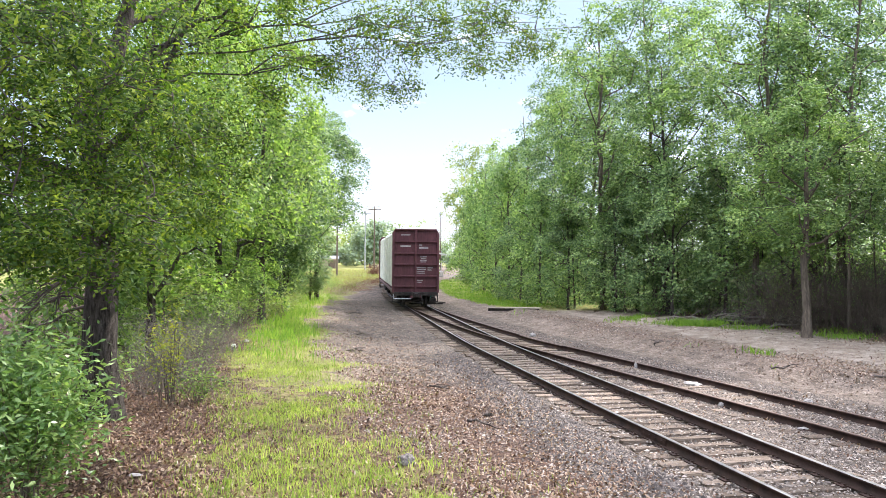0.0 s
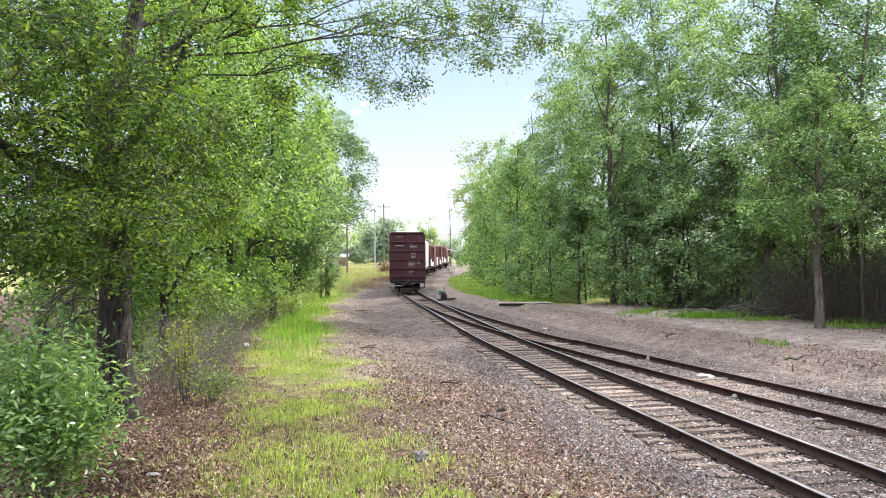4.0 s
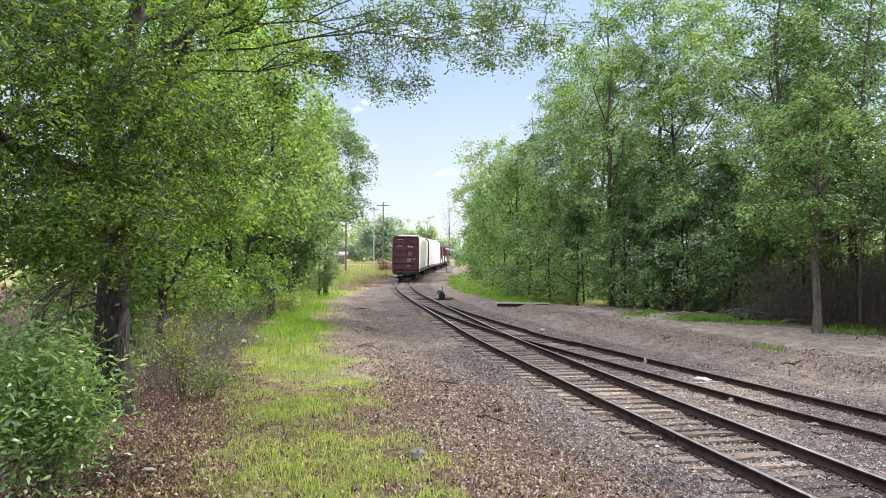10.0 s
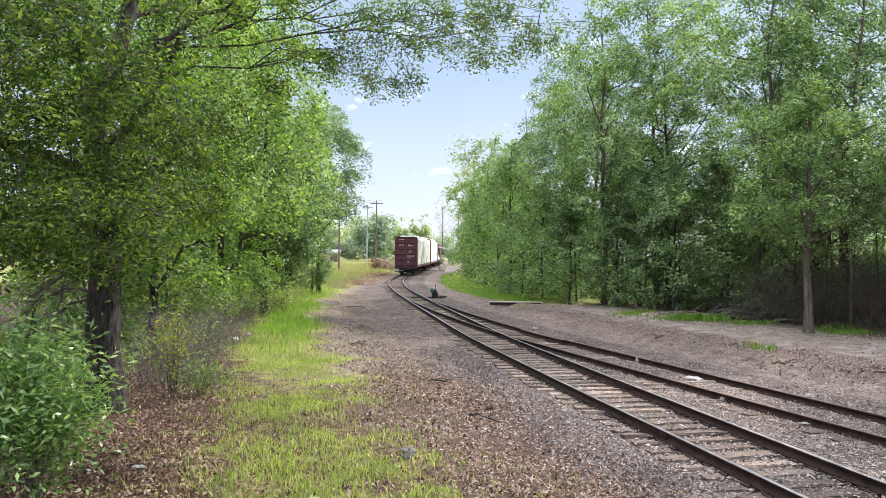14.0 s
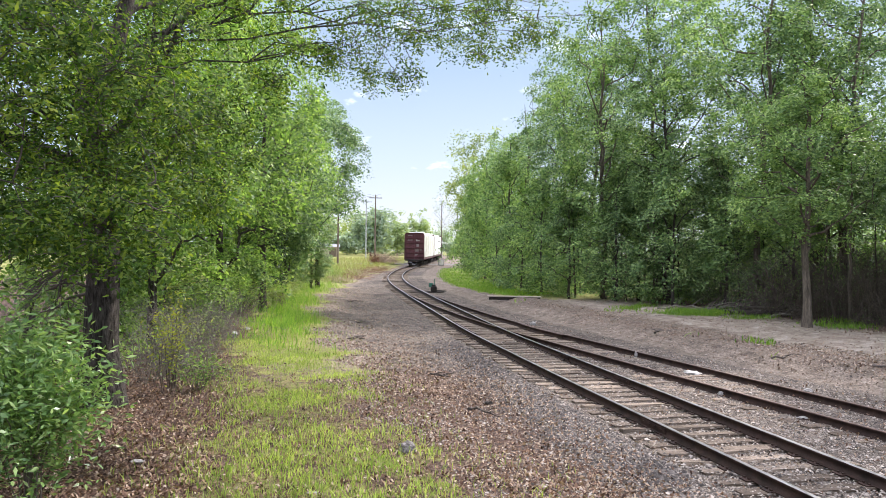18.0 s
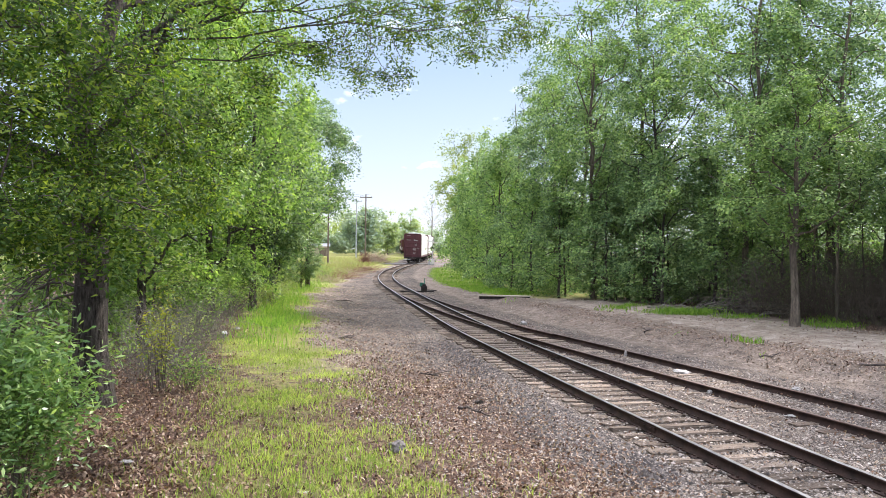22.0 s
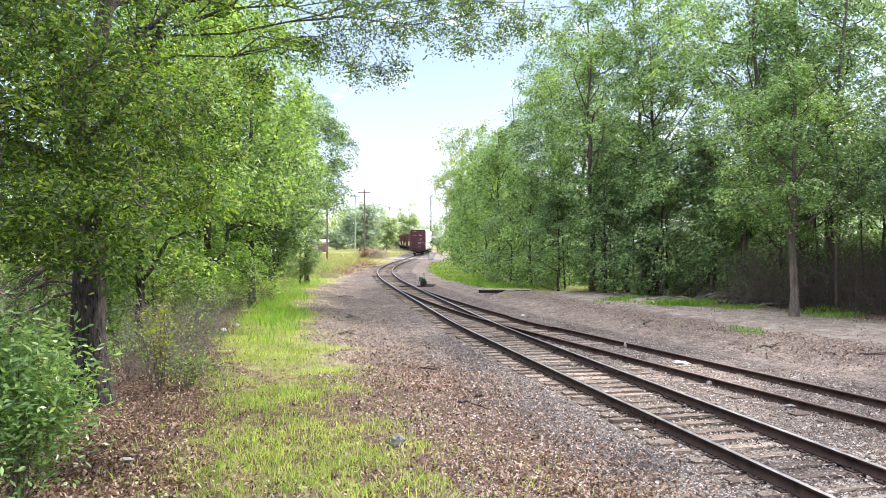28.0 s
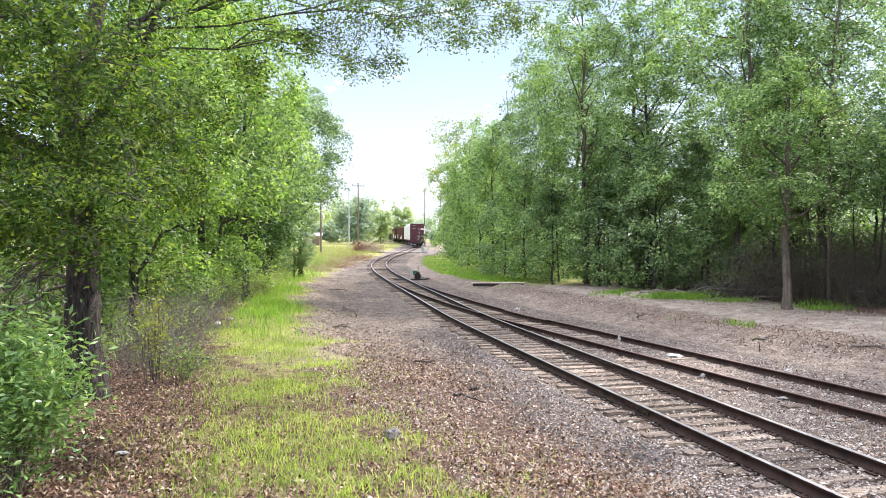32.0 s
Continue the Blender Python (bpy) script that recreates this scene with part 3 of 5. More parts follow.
TRACK, SIDE_TRACK = build_track()


def tie_mesh(length, seed):
    g = np.random.default_rng(seed)
    bm = bmesh.new()
    box(bm, -length / 2, -0.115, -0.17, length / 2, 0.115, 0.0, 0.012)
    for v in bm.verts:
        v.co.x += g.normal(0, 0.012)
        v.co.z += g.normal(0, 0.006)
    me = bpy.data.meshes.new("tie")
    bm.to_mesh(me)
    bm.free()
    me.materials.append(TIE)
    return me


def lay_ties(line, y0, y1, parent, long_at=None, plates=None, sunk=0.006):
    t, n = line_frame(line)
    meshes = [tie_mesh(2.6, k) for k in range(4)]
    s = 0.0
    g = np.random.default_rng(3)
    total = len(line) * 0.5
    while s < total - 1:
        i = min(int(s / 0.5), len(line) - 2)
        f = s / 0.5 - i
        p = line[i] * (1 - f) + line[i + 1] * f
        s += 0.50 + g.normal(0, 0.015)
        if not (y0 <= p[1] <= y1):
            continue
        ob = new("tie", meshes[int(g.integers(4))])
        ob.parent = parent
        a = math.degrees(math.atan2(n[i][1], n[i][0])) + g.normal(0, 1.0)
        side = float(np.interp(p[1], Y_DIV, D_DIV))
        m = pose(p[0] + g.normal(0, 0.05), p[1], float(rise(p[1])) + g.normal(-sunk - 0.03 * float(smooth(p[1], 38, 60)), 0.010), g.normal(0, 0.8), g.normal(0, 0.3), a)
        if long_at and long_at(p[1]):
            m = m @ Matrix.Translation((side / 2, 0, 0)) @ Matrix.Diagonal(((2.6 + side) / 2.6, 1, 1, 1))
        ob.matrix_basis = m
        if plates and p[1] < 32:
            for sx in (-0.753, 0.753):
                pl = new("tie_plate", plates)
                pl.parent = parent
                pl.matrix_basis = pose(p[0] + n[i][0] * sx, p[1] + n[i][1] * sx, float(rise(p[1])) + 0.004, 0, 0, a)


def plate_mesh():
    bm = boxes((-0.17, -0.09, -0.006, 0.17, 0.09, 0.012), *[(x - 0.014, y - 0.014, 0.0, x + 0.014, y + 0.014, 0.035) for x, y in ((-0.1, -0.05), (0.1, 0.05), (-0.1, 0.05))])
    me = bpy.data.meshes.new("tie_plate")
    bm.to_mesh(me)
    bm.free()
    me.materials.append(RAIL_RUST)
    return me


PLATE = plate_mesh()
lay_ties(MAIN, -2, 140, TRACK, long_at=lambda y: 27 < y < 57, plates=PLATE)
lay_ties(SIDING, 4, 27, SIDE_TRACK, plates=PLATE, sunk=-0.012)


# ---- trees ----
def bent(a, b, sag, n, g, wob):
    """Points from a to b on a bow that rises by sag, with some wobble."""
    a, b = np.asarray(a, float), np.asarray(b, float)
    u = np.linspace(0, 1, n)[:, None]
    p = a + (b - a) * u
    p[:, 2] += (4 * u * (1 - u))[:, 0] * sag
    p[1:-1] += g.normal(0, wob, (n - 2, 3))
    return p


def make_tree(name, height, trunk_r, crown_c, crown_r, clumps, per, leaf, leaf_mat, bark, seed, clear=0.25, limbs=9, spread=0.8, flat=0.45, hollow=0.35, lean=(0, 0), shape="diamond", label="", lumps=1.0, extra=(), straight=1.0, droop=0.3, pads=0.0, pointed=0.0):
    """A tree at the origin: tapered trunk, limbs, twigs, and a crown of leaf clumps round an uneven ellipsoid."""
    g = np.random.default_rng(seed)
    tree = new(name)
    top = np.array((lean[0], lean[1], height * 0.93))
    tp = bent((0, 0, -0.25), top, 0, 9, g, trunk_r * 0.5)
    tp[:4, :2] *= straight
    tp[0, :2] = 0
    u = np.linspace(0, 1, 9)
    tr = trunk_r * (1 - u) ** 0.8 * 0.9 + 0.02
    tr[0] *= 1.45
    trunk = indexed_mesh("trunk", *tubes([list(zip(tp, tr))], 10), bark, tree, True)
    cc, cr = np.array(crown_c, float), np.array(crown_r, float)
    pts = []
    ph = g.uniform(0, 6.28, 6)
    while len(pts) < clumps:
        d = g.normal(0, 1, 3)
        d /= np.linalg.norm(d)
        rad = hollow + (1 - hollow) * g.uniform(0, 1) ** 0.45
        az = math.atan2(d[1], d[0])
        rad *= 1 + lumps * (0.16 * math.sin(3 * az + ph[0] + 2 * d[2]) + 0.12 * math.sin(5 * az + ph[1] - 3 * d[2]) + 0.12 * math.sin(7 * d[2] + ph[2]))
        p = cc + d * cr * rad
        if pointed:   # the crown narrows towards its top
            p[:2] = cc[:2] + (p[:2] - cc[:2]) * (1 - pointed * max(0.0, d[2]))
        if p[2] < 0.35:
            continue
        pts.append(p)
    fine = np.ones(len(pts)).tolist()
    for ec, er, count, size in extra:
        fine += [size] * count
        for _ in range(count):
            d = g.normal(0, 1, 3)
            pts.append(np.array(ec) + d / np.linalg.norm(d) * g.uniform(0.1, 1) ** 0.4 * np.array(er))
    clumps = len(pts)
    pts = np.array(pts)
    nodes, paths = [], []
    for k in range(limbs):
        f = clear + (0.9 - clear) * (k + g.uniform(0, 0.8)) / limbs
        base = np.array([np.interp(f, u, tp[:, i]) for i in range(3)])
        az = k * 2.4 + g.uniform(-0.4, 0.4)
        reach = g.uniform(0.55, 0.85)
        end = cc + np.array((math.cos(az) * cr[0], math.sin(az) * cr[1], 0)) * reach * math.sqrt(max(0.1, 1 - ((base[2] + 0.15 * height - cc[2]) / cr[2]) ** 2))
        end[2] = min(base[2] + g.uniform(0.08, 0.22) * height, height * 0.95)
        lp = bent(base, end, g.uniform(-0.03, 0.05) * height, 7, g, 0.02 * height * 0.5)
        r0 = float(np.interp(f, u, tr)) * 0.55
        paths.append(list(zip(lp, np.linspace(r0, 0.02, 7))))
        nodes.append(lp[1:])
    for ec, er, count, _ in extra:
        base = np.array([np.interp(min(0.8, max(0.2, (ec[2] - 0.8) / height)), u, tp[:, i]) for i in range(3)])
        side = np.array((ec[1], -ec[0], 0.0)) / (math.hypot(ec[0], ec[1]) + 1e-6)
        for k, w in enumerate((0.0, 0.7, -0.7)):
            end = np.array(ec) + side * w * er[0] * 0.8 + (np.array(ec) - base) * (0.28 if not k else 0.1)
            a = base if not k else paths[-k][3][0]
            lp = bent(a, end, 0.05 * height * 0.5, 9, g, 0.14)
            paths.append(list(zip(lp, np.linspace(0.024 if not k else 0.016, 0.005, 9))))
            nodes.append(lp[2:])
    for lp in paths:
        v, f = tubes([lp], 6)
        indexed_mesh("limb", v, f, bark, tree, True)
    nodes = np.concatenate(nodes + [tp[4:]])
    # twigs grow outwards, each from the nearest wood that stands already
    order = np.argsort(np.min(np.linalg.norm(pts[:, None, :] - nodes[None], axis=2), axis=1))
    room = np.full((len(nodes) + 3 * len(pts), 3), 1e6)
    room[:len(nodes)] = nodes
    have, twigs = len(nodes), []
    for p in pts[order]:
        d = np.linalg.norm(room[:have] - p, axis=1) + 0.5 * np.maximum(0, room[:have, 2] - p[2])
        q = room[int(np.argmin(d))]
        L = float(np.linalg.norm(p - q))
        w = bent(q, p, 0.06 * L, 4, g, 0.05 * L)
        r0 = min(0.035, 0.006 + 0.010 * L)
        twigs.append(list(zip(w, np.linspace(r0, 0.004, 4))))
        room[have:have + 2] = w[2:]
        have += 2
    if pads:   # each spray is carried by a few twigs of its own
        for p in pts[::2 if clumps < 250 else 4]:
            for _ in range(2):
                e = p + g.normal(0, 1, 3) * np.array((pads, pads, pads * 0.25)) * 0.6
                twigs.append(list(zip(bent(p, e, 0.03, 3, g, 0.02), (0.008, 0.006, 0.003))))
    tv, tf = tubes(twigs, 3)
    tagged(indexed_mesh("twig_work", tv, tf, TWIG, tree), kind="stuff")
    off = g.normal(0, 1, (clumps, per, 3)) * np.array((spread, spread, spread * flat)) * g.uniform(0.6, 1.25, (clumps, 1, 1)) * np.array(fine)[:, None, None]
    faces = None
    if pads:   # flat sprays that tip outwards and hang at their rims
        o = (pts - cc) / cr
        o /= np.linalg.norm(o, axis=1)[:, None] + 1e-9
        nrm = o * np.array((0.6, 0.6, 0.15)) + np.array((0, 0, 1.0)) + g.normal(0, 0.22, (clumps, 3))
        nrm /= np.linalg.norm(nrm, axis=1)[:, None]
        e1 = np.cross(nrm, g.normal(0, 1, (clumps, 3)))
        e1 /= np.linalg.norm(e1, axis=1)[:, None]
        e2 = np.cross(nrm, e1)
        size = pads * g.uniform(0.6, 1.35, (clumps, 1)) * np.array(fine)[:, None]
        az, r = g.uniform(0, 2 * np.pi, (clumps, per)), g.uniform(0, 1, (clumps, per)) ** 0.6
        r *= 1 + 0.35 * np.sin(3 * az + g.uniform(0, 6.28, (clumps, 1))) * np.sin(2 * az + g.uniform(0, 6.28, (clumps, 1)))
        a, b, h = r * np.cos(az) * size, r * np.sin(az) * size, g.normal(0, flat, (clumps, per)) * size - 0.4 * r * r * size
        off = a[..., None] * e1[:, None] + b[..., None] * e2[:, None] * 0.8 + h[..., None] * nrm[:, None]
        faces = (nrm[:, None] + 0.75 * (np.cos(az) * r)[..., None] * e1[:, None] + 0.75 * (np.sin(az) * r)[..., None] * e2[:, None]).reshape(-1, 3)
    c = (pts[:, None, :] + off).reshape(-1, 3)
    if pads:
        faces = faces[c[:, 2] > 0.15]
    fine = np.repeat(np.array(fine), per)[c[:, 2] > 0.15]
    c = c[c[:, 2] > 0.15]
    q = leaves(c, leaf * fine, leaf * (0.55 if shape == "diamond" else 0.42) * fine, droop, seed, shape, faces)
    if shape == "diamond":
        raw_mesh("crown", q, 4, leaf_mat, tree)
    else:
        n = len(q) // 8
        q = q.reshape(n, 8, 3)[:, (0, 1, 2, 3, 6, 7)].reshape(-1, 3)
        i = np.arange(n)[:, None] * 6
        indexed_mesh("crown", q, np.concatenate((i + np.array([[0, 1, 2, 3]]), i + np.array([[3, 2, 4, 5]])), 1).reshape(-1, 4), leaf_mat, tree)
    return tagged(tree, label, "tree")


def place(tree, x, y, turn=0, scale=1.0, tall=1.0, first=False):
    m = pose(x, y, gz(x, y) - 0.03, 0, 0, turn) @ Matrix.Diagonal((scale, scale, scale * tall, 1))
    if first:
        tree.matrix_basis = m
        return tree
    return copy_thing(tree, m)


def lay_out(kinds, spots):
    used = set()
    for x, y, k, turn, s, h in spots:
        place(kinds[k], x, y, turn, s, h, first=k not in used)
        used.add(k)


def wood_right():
    lab = "tall broadleaf tree in full spring leaf at the wood's edge"
    kinds = [make_tree("woodland_tree", 18, 0.17, (0, 0, 10.8), (4.3, 4.3, 7.2), 205, 100, 0.2, WOOD_LEAF, PALE_BARK, 11, 0.35, label=lab, flat=0.2, pads=0.85, hollow=0.5, limbs=14, lean=(-1.1, 0.8)),
             make_tree("woodland_tree", 17, 0.16, (0.3, 0, 9.4), (3.9, 4.0, 7.6), 200, 100, 0.195, LIGHT_WOOD_LEAF, PALE_BARK, 12, 0.3, label=lab, flat=0.2, pads=0.8, hollow=0.55, limbs=14, lean=(-1.1, 0.8)),
             make_tree("woodland_tree", 20, 0.22, (0, 0.3, 12.8), (5.0, 4.8, 6.8), 140, 108, 0.195, WOOD_LEAF, BARK, 13, 0.36, label="spreading broadleaf tree with dark limbs showing between its sprays", flat=0.18, pads=0.85, hollow=0.6, limbs=18, lean=(1.6, -0.7))]
    # (20.2, 23.4) and (25.5, 26.5) are unseen trees, added to shade the ground.
    lay_out(kinds, ((22.0, 26.5, 2, 80, 0.95, 0.8), (16.0, 38.4, 1, 140, 1.05, 1.1), (20.2, 23.4, 0, 170, 1.0, 1.0), (25.5, 26.5, 0, 250, 1.0, 0.95), (19.4, 37, 0, 200, 1.0, 1.1), (13.0, 43.0, 2, 260, 0.95, 1.05),
                    (9.9, 46.5, 1, 310, 1.0, 1.05), (14.2, 48, 0, 40, 1.1, 1.12), (8.6, 53, 0, 100, 0.9, 1.0), (7.6, 62, 1, 10, 0.9, 0.95), (10.8, 57, 0, 160, 1.05, 1.05),
                    (6.8, 72, 0, 230, 0.85, 0.9), (6.2, 84, 1, 290, 0.9, 0.92), (6.6, 98, 0, 340, 0.85, 0.95), (24, 33, 2, 120, 0.95, 0.9), (21.5, 42.5, 0, 70, 1.1, 1.1)))
    back = [make_tree("woodland_tree", 18, 0.20, (0, 0, 9.2), (4.6, 4.6, 8.8), 120, 52, 0.42, WOOD_LEAF, BARK, 14, 0.3, limbs=7, label="shaded tree standing deeper in the wood", spread=0.7, flat=0.6, droop=0.55)]
    lay_out(back, ((19, 47, 0, 15, 1.0, 0.5), (7.5, 113, 0, 75, 0.8, 0.8), (14.5, 64, 0, 65, 1.0, 0.9), (13, 78, 0, 5, 1.0, 1.0), (13, 94, 0, 95, 1.0, 1.0), (19, 57, 0, 133, 1.0, 0.7),
                   (25.5, 43, 0, 44, 1.0, 0.55), (30, 47, 0, 190, 1.1, 0.5), (23.5, 51, 0, 250, 1.1, 0.6), (29, 39, 0, 300, 1.0, 0.5), (34, 55, 0, 20, 1.1, 0.55), (28, 60, 0, 70, 1.1, 0.6)))
    # the broad young tree that stands out before the wood, on one pale trunk
    broad = make_tree("field_maple", 10.4, 0.165, (0.2, 0.2, 6.9), (3.5, 3.2, 3.7), 150, 120, 0.15, LIGHT_WOOD_LEAF, PALE_BARK, 15, 0.3, limbs=18, label="broad young tree with layered light green sprays on a pale trunk", flat=0.16, pads=0.66, hollow=0.5, pointed=0.55)
    place(broad, 14.35, 29.4, 40, first=True)
    low = "bushy young tree with leaves down to the ground"
    kinds = [make_tree("edge_tree", 9, 0.09, (0, 0, 3.6), (2.7, 2.7, 5.0), 105, 98, 0.185, WOOD_LEAF, BARK, 21, 0.1, label=low, flat=0.2, pads=0.68, hollow=0.65, pointed=0.4),
             make_tree("edge_tree", 7, 0.07, (0, 0, 2.7), (2.4, 2.3, 4.0), 92, 98, 0.175, LIGHT_WOOD_LEAF, BARK, 22, 0.1, label=low, flat=0.2, pads=0.62, hollow=0.65, pointed=0.4)]
    lay_out(kinds, ((9.9, 43.2, 0, 0, 0.85, 0.9), (7.8, 47, 0, 50, 1.0, 1.0), (6.6, 51.5, 1, 100, 1.15, 1.1), (5.8, 57, 0, 150, 1.05, 1.0), (5.3, 63, 1, 200, 1.25, 1.2), (4.7, 70, 0, 250, 1.05, 1.0),
                    (4.1, 78, 1, 300, 1.25, 1.2), (3.6, 87, 0, 350, 1.05, 1.1), (3.6, 97, 1, 40, 1.25, 1.2), (12.3, 40.0, 0, 90, 1.1, 1.25), (14.6, 38.6, 0, 30, 0.95, 1.05), (17.4, 37.0, 1, 140, 0.85, 0.9),
                    (4.2, 108, 0, 111, 1.0, 1.0), (13.6, 43.4, 0, 10, 1.0, 0.75), (11.6, 44.5, 0, 75, 1.15, 1.1), (15.6, 41.0, 0, 115, 1.15, 1.15), (19.4, 39.4, 1, 215, 1.3, 1.3), (22.6, 37.0, 0, 265, 1.1, 1.1), (25.5, 36, 0, 25, 1.2, 1.2)))


def wood_left():
    lab = "leafy verge tree with light green spring leaves"
    kinds = [make_tree("verge_tree", 12.5, 0.13, (0, 0, 7.0), (3.0, 3.0, 5.2), 210, 84, 0.17, SUNLIT_VERGE_LEAF, BARK, 31, 0.12, label=lab, flat=0.18, pads=0.68, hollow=0.55),
             make_tree("verge_tree", 12, 0.14, (0, 0, 6.8), (2.9, 2.9, 4.9), 210, 92, 0.2, WOOD_LEAF, BARK, 32, 0.12, label="dense dark green tree leafed down to the grass", flat=0.2, pads=0.75, hollow=0.5, lumps=0.6),
             make_tree("verge_tree", 14.5, 0.16, (0, 0, 9.8), (3.7, 3.6, 4.6), 280, 92, 0.2, WOOD_LEAF, BARK, 30, 0.35, label="tall verge tree with a high dark green crown", flat=0.2, pads=0.8, hollow=0.45, lumps=0.5)]
    lay_out(kinds, ((-8.6, 21.5, 0, 0, 1.0, 1.05), (-8.6, 28.0, 0, 60, 1.1, 1.05), (-8.5, 34.0, 0, 130, 1.08, 1.0), (-9.2, 41.5, 1, 20, 1.0, 1.0), (-11.2, 49.0, 1, 290, 1.0, 0.9), (-9.8, 56.0, 2, 120, 1.0, 1.0), (-10.1, 54.6, 1, 15, 0.58, 0.6), (-10.6, 47.0, 1, 75, 0.55, 0.55), (-10.6, 38.5, 0, 20, 1.0, 1.0), (-12.8, 56, 0, 260, 0.85, 0.8)))
    back = [make_tree("verge_tree", 13, 0.15, (0, 0, 6.6), (3.6, 3.6, 6.2), 130, 60, 0.26, SUNLIT_VERGE_LEAF, BARK, 36, 0.12, limbs=7, label=lab, spread=0.5)]
    lay_out(back, ((-13.5, 33, 0, 320, 1.0, 1.0), (-15, 40, 0, 80, 1.0, 1.0), (-14.2, 25, 0, 100, 1, 1.0), (-14, 50, 0, 60, 1.0, 0.9)))
    low = [make_tree("verge_bush", 5.2, 0.06, (0, 0, 2.0), (1.9, 1.9, 3.0), 78, 86, 0.145, SUNLIT_VERGE_LEAF, BARK, 37, 0.08, limbs=7, label="light green bushy sapling filling the verge edge", flat=0.22, pads=0.5, hollow=0.5)]
    lay_out(low, ((-9.4, 24.5, 0, 70, 0.9, 0.9), (-9.3, 29, 0, 150, 1.0, 1.0), (-9.8, 34.5, 0, 210, 1.0, 1.0), (-10.9, 41.5, 0, 280, 1.1, 1.1), (-12.8, 50, 0, 330, 1.2, 1.1), (-10.2, 21, 0, 110, 1.1, 1.2), (-11.5, 26, 0, 50, 1.2, 1.2)))
    far = [make_tree("field_tree", 14, 0.16, (0, 0, 7.4), (3.4, 3.4, 6.6), 100, 30, 0.9, HAZED_PALE_LEAF, PALE_BARK, 33, 0.2, label="pale yellow-green spring tree beyond the field, haze in its leaf colour", spread=0.6, flat=0.8),
           make_tree("field_tree", 15, 0.2, (0, 0, 7.6), (5.2, 5.2, 7.2), 140, 32, 1.05, HAZED_FAR_LEAF, BARK, 34, 0.15, label="round hazy blue-green tree standing beyond the field", spread=0.75, flat=0.8)]
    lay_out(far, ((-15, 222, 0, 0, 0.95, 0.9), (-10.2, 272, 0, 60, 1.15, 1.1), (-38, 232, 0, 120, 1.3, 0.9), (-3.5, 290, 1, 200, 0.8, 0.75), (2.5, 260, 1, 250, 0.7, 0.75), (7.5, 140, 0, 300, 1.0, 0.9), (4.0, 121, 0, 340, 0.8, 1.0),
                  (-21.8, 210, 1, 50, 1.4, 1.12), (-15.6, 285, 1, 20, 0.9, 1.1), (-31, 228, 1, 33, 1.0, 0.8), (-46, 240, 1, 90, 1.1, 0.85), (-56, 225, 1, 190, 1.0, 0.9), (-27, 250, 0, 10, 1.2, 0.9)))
    spring = [make_tree("spring_tree", 20, 0.2, (0, 0, 12.5), (4.0, 4.0, 7.6), 150, 40, 0.36, PALE_LEAF, PALE_BARK, 38, 0.3, limbs=12, label="tall tree with thin pale new leaves and visible branches", spread=0.5, flat=0.6),
              make_tree("bare_tree", 19, 0.18, (0, 0, 12), (3.4, 3.4, 7.0), 120, 5, 0.3, PALE_LEAF, PALE_BARK, 39, 0.3, limbs=12, label="nearly leafless pale tree beyond the crossing", spread=0.4)]
    lay_out(spring, ((3.6, 104, 0, 0, 1.0, 1.0), (6.5, 116, 0, 100, 0.9, 0.9), (-1.6, 208, 1, 40, 1.0, 1.0), (2.6, 190, 1, 140, 0.9, 0.9)))
    cedar = make_tree("cedar_tree", 8, 0.12, (0, 0, 4.0), (1.7, 1.7, 4.2), 150, 80, 0.16, CEDAR_LEAF, BARK, 35, 0.1, label="dark evergreen cedar standing in the verge", spread=0.4, hollow=0.2)
    place(cedar, -9.4, 37.5, 0, 0.7, first=True)


def hero_oak():
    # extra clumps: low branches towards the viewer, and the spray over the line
    oak = make_tree("oak_tree", 11.5, 0.36, (-0.5, -0.9, 7.4), (4.8, 5.2, 3.7), 430, 76, 0.094, SHADED_OAK_LEAF, BARK, 41, 0.22, limbs=16, flat=0.22, pads=0.46, hollow=0.35, shape="spatulate", straight=0.25,
                    label="old oak with dark furrowed bark and hanging leafy branches", lumps=0.5,
                    extra=(((0.3, -3.8, 5.2), (3.0, 2.6, 2.3), 230, 1.0), ((0.8, -2.0, 4.7), (2.4, 1.6, 1.3), 60, 1.0), ((-0.6, -2.8, 6.2), (3.0, 2.0, 1.1), 80, 1.0), ((2.0, -4.6, 3.3), (1.25, 1.0, 0.6), 55, 0.9), ((0.2, -3.4, 3.4), (1.4, 1.0, 0.6), 35, 0.9), ((1.2, 0.4, 4.4), (1.6, 1.4, 1.2), 50, 1.0), ((3.6, 0.6, 7.6), (2.0, 1.8, 1.2), 60, 0.85), ((6.6, 2.2, 8.0), (2.6, 1.6, 0.9), 110, 0.75), ((4.7, 1.5, 6.9), (1.2, 1.2, 0.7), 44, 0.75), ((7.2, 1.9, 7.7), (1.3, 1.0, 0.5), 26, 0.75)))
    g = np.random.default_rng(44)
    for k in range(15):
        z = g.uniform(2.0, 3.6)
        az = g.uniform(2.4, 4.9)
        reach = g.uniform(1.6, 3.0)
        end = np.array((math.cos(az) * reach, math.sin(az) * reach, z - g.uniform(0.2, 1.3)))
        main = bent((0, 0, z), end, 0.25, 8, g, 0.07)
        paths = [list(zip(main, np.linspace(0.034, 0.008, 8)))]
        for m in range(9):
            a = main[2 + m % 6]
            paths.append(list(zip(bent(a, a + np.array((g.normal(0, 0.5), g.normal(0, 0.5), g.uniform(-0.8, 0.15))), 0.08, 5, g, 0.04), np.linspace(0.011, 0.003, 5))))
        v, f = tubes(paths, 4)
        indexed_mesh("dead_branch", v, f, TWIG, oak, True)
